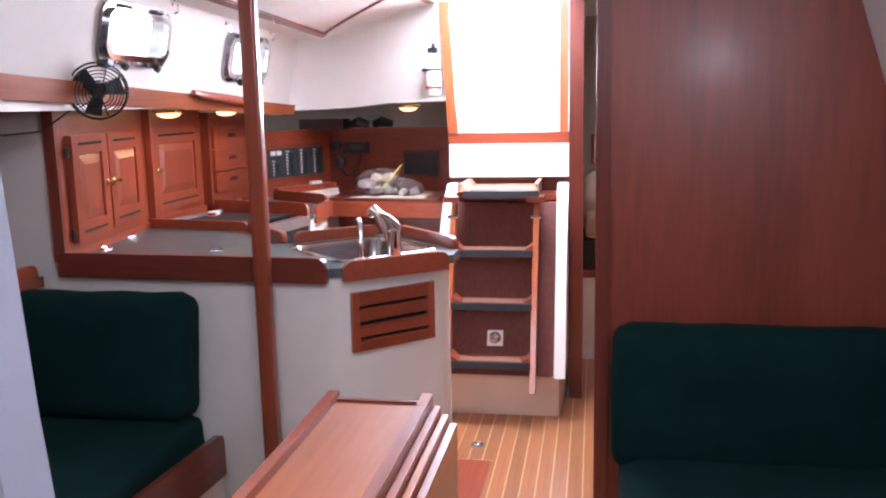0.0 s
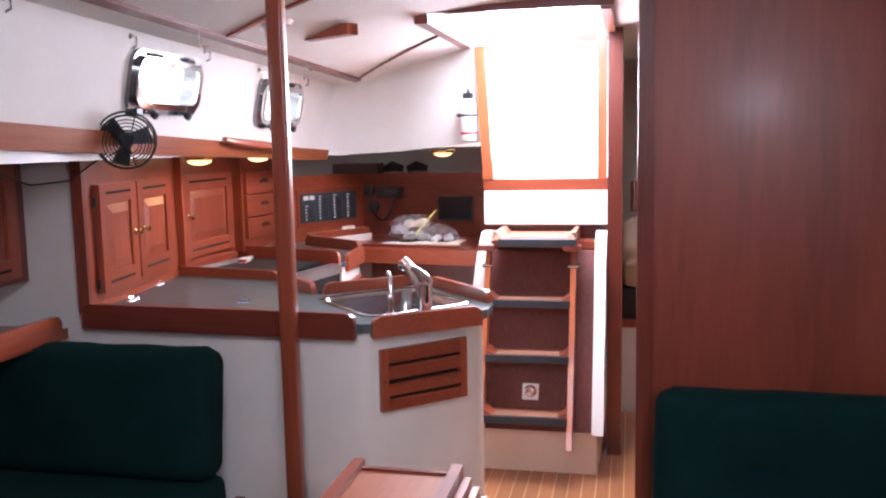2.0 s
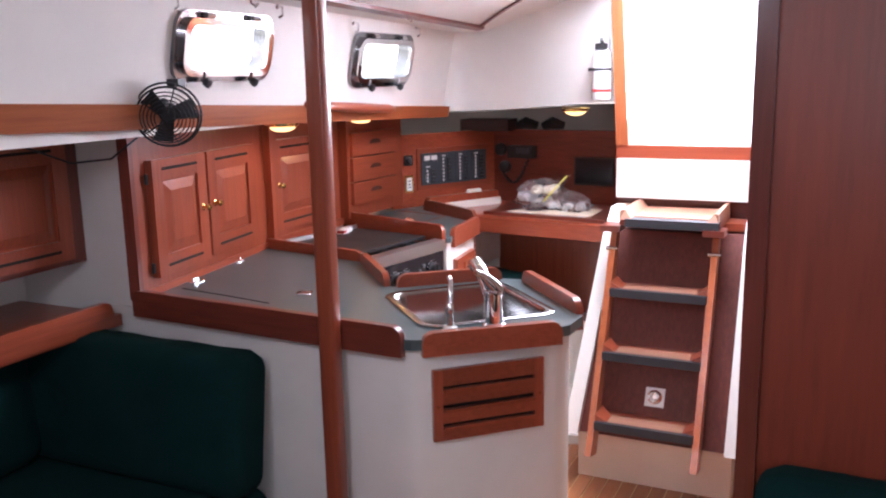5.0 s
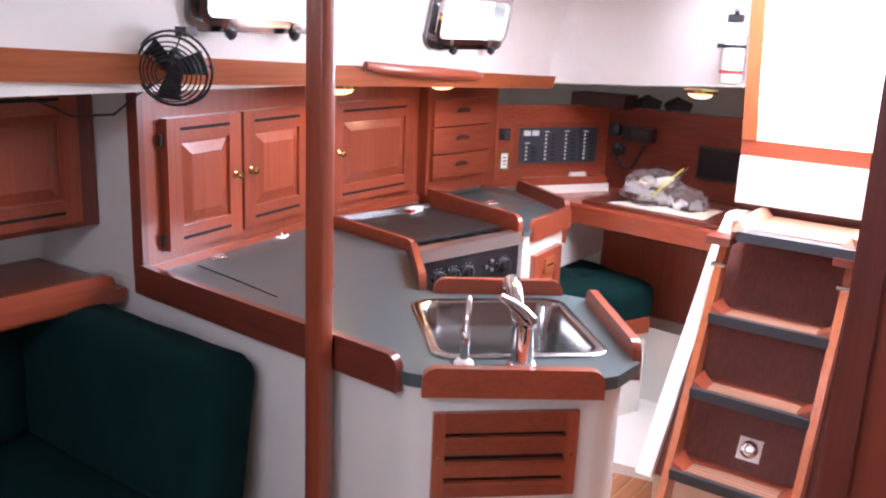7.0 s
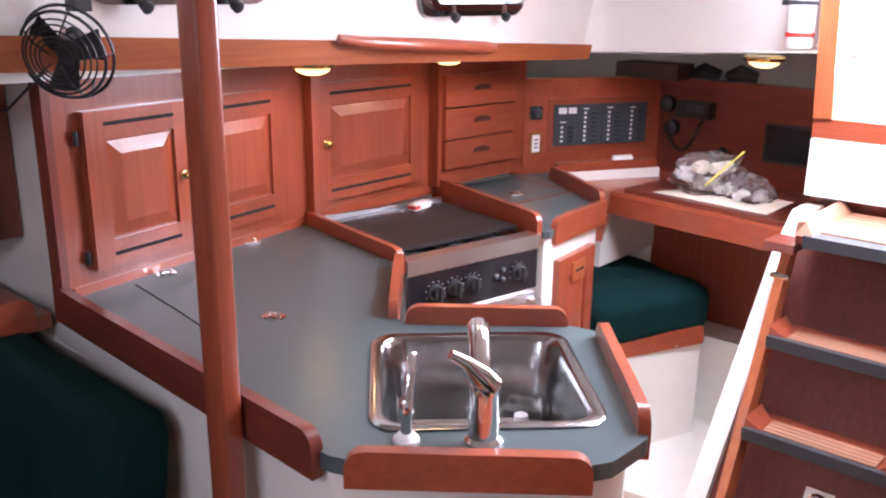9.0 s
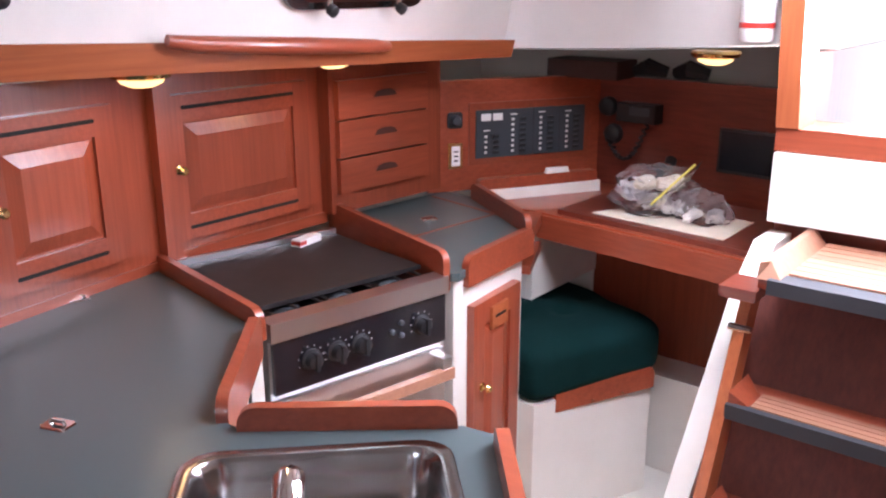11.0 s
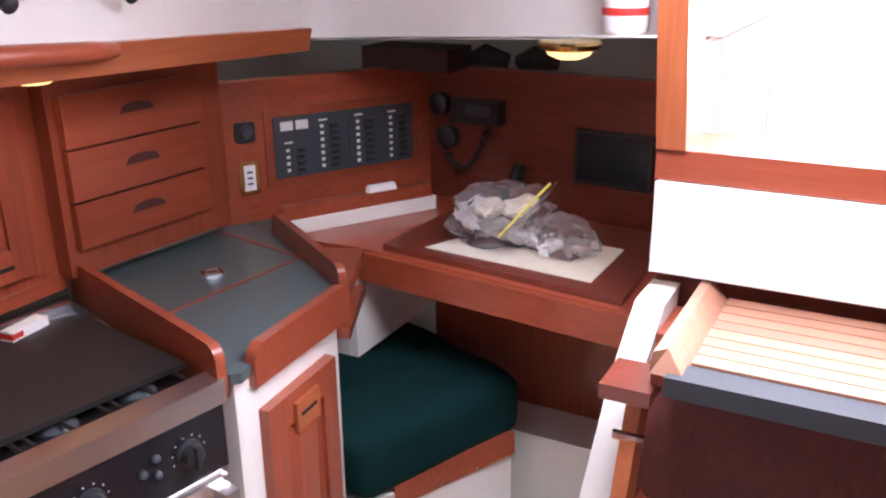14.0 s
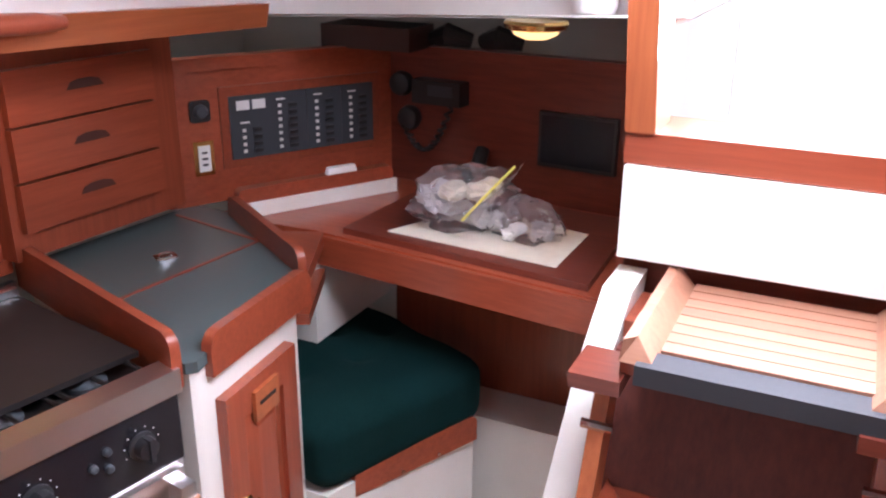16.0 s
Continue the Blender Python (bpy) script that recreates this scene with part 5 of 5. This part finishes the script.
# ---- ceiling trims ----
def ceiling_strip(p, q, w, h, mat, lab):
    n = 8
    bm = B()
    pts = [Vector(p).lerp(Vector(q), k / n) for k in range(n + 1)]
    d = (Vector(q) - Vector(p)).normalized()
    c = Vector((-d.y, d.x)) * w / 2
    for a, b in zip(pts, pts[1:]):
        ra = [(a.x - c.x, a.y - c.y, ceil_z(a.x - c.x, a.y)), (a.x + c.x, a.y + c.y, ceil_z(a.x + c.x, a.y))]
        rb = [(b.x - c.x, b.y - c.y, ceil_z(b.x - c.x, b.y)), (b.x + c.x, b.y + c.y, ceil_z(b.x + c.x, b.y))]
        loft(bm, [ra[0], ra[1], (ra[1][0], ra[1][1], ra[1][2] - h), (ra[0][0], ra[0][1], ra[0][2] - h)],
             [rb[0], rb[1], (rb[1][0], rb[1][1], rb[1][2] - h), (rb[0][0], rb[0][1], rb[0][2] - h)])
    bmesh.ops.remove_doubles(bm, verts=bm.verts, dist=0.0005)
    structure("trim", bm, mat, lab)


ceiling_strip((-1.15, 0.0), (-1.15, 4.97), 0.03, 0.014, DY, "dark mahogany strip along the ceiling edge")
ceiling_strip((-1.15, 3.50), (-0.60, 3.27), 0.022, 0.01, WX, "mahogany ceiling strip")
ceiling_strip((-1.15, 4.95), (-0.61, 4.42), 0.016, 0.008, DX, "thin dark ceiling batten")
ceiling_strip((-0.60, 3.20), (0.60, 3.13), 0.022, 0.01, WX, "mahogany ceiling strip")
cv = thing("ceiling_vent", "small round chrome vent ring on the headliner", "vent")
bm = B()
cz = ceil_z(-0.985, 3.55)
lathe(bm, [(0.058, 0), (0.058, 0.006), (0.046, 0.016), (0.036, 0.012)], aim((-0.985, 3.55, cz + 0.004), (0.18, 0, -1)), 24)
part("ring", bm, STEEL, cv, smooth=True)
bm = B()
lathe(bm, [(0.034, 0), (0.034, 0.012), (0.02, 0.016)], aim((-0.985, 3.55, cz + 0.004), (0.18, 0, -1)), 20)
part("centre", bm, BLACK, cv, "dark vent centre", True)
gr = thing("ceiling_grab_block", "small mahogany block on the ceiling", "block")
bm = B()
mm, LL = along((-1.08, 3.95), (-0.79, 3.78))
box(bm, 0, LL, -0.025, 0.025, 1.945, 1.985, mm)
part("block", bev(bm, 0.008), WX, gr)
for y in (3.32, 4.25):
    h = thing("curtain_hook", "small chrome hook on the ceiling strip", "hook", "ceiling hooks")
    bm = B()
    tube(bm, [(-1.15, y, 1.915), (-1.145, y, 1.875), (-1.13, y, 1.866), (-1.12, y, 1.875)], 0.004, 6)
    part("hook", bm, CHROME, h)

# ---- aft cabin ----
ac = thing("aft_berth", "rumpled tan bedding on the aft berth", "bed")
cm = part("mattress", cushion_bm(0.6, 0.55, 0.08, 0.06, 0.03, 14, (), 13.0, 0.02), plain("tan_blanket", (0.5, 0.33, 0.2), 0.9), ac, smooth=True)
cm.matrix_world = pose(0.75, 5.95, 0.84)
bm = B()
box(bm, 0.14, 1.48, 5.37, 6.55, 0.56, 0.60)
part("berth_board", bm, WX, ac)
bm = B()
box(bm, 0.14, 1.48, 5.42, 6.55, 0.60, 0.76)
part("base_mattress", bev(bm, 0.02), BLACK, ac)
pw = part("pillow", cushion_bm(0.28, 0.2, 0.07, 0.06, 0.04, 10, (), 15.0, 0.015), plain("tan_pillow", (0.62, 0.46, 0.33), 0.9), smooth=True)
pw.matrix_world = pose(0.42, 5.7, 0.98, 20, 0, 0)
tagged(pw, "tan pillow on the aft berth", "pillow")
dl = thing("door_lever", "chrome lever handle on the passage wall", "handle")
for x in (0.20, 0.235):
    bm = B()
    tube(bm, [(x, 4.86, 1.23), (x, 4.84, 1.25), (x, 4.84, 1.33), (x, 4.86, 1.35)], 0.007, 8)
    part("bar", bm, CHROME, dl)
bm = B()
box(bm, 0.185, 0.25, 4.86, 4.88, 1.22, 1.36)
part("plate", bm, WX, dl)

# ---- curtain at the near left ----
bm = B()
rows = []
for j in range(13):
    z = 2.0 - 1.9 * j / 12
    row = []
    for i in range(25):
        k = i / 24
        row.append(bm.verts.new((-0.62 + (0.524 + 0.11 * max(0.0, 1.52 - z) ** 1.3) * k, 1.02 + 0.012 * math.sin(i * 1.3), z)))
    rows.append(row)
for a, b in zip(rows, rows[1:]):
    for i in range(24):
        bm.faces.new((a[i], a[i + 1], b[i + 1], b[i]))
bmesh.ops.solidify(bm, geom=bm.faces[:], thickness=0.003)
tagged(part("curtain", bm, plain("white_curtain", (0.66, 0.68, 0.76), 0.8), smooth=True), "white hanging curtain in a doorway", "curtain")

build_planks()
hb = thing("sole_hatch", "dark mahogany lift-out hatch board in the cabin sole", "hatch")
bm = B()
box(bm, -0.345, -0.20, 3.30, 3.90, F + 0.0005, F + 0.005)
part("board", bev(bm, 0.0015, 1), WY, hb)
bm = B()
box(bm, -0.345 - 0.008, -0.20 + 0.008, 3.90 + 0.001, 3.90 + 0.007, F + 0.0005, F + 0.0035)
part("edge_strip", bm, HOLLY, hb, "pale edge strip")
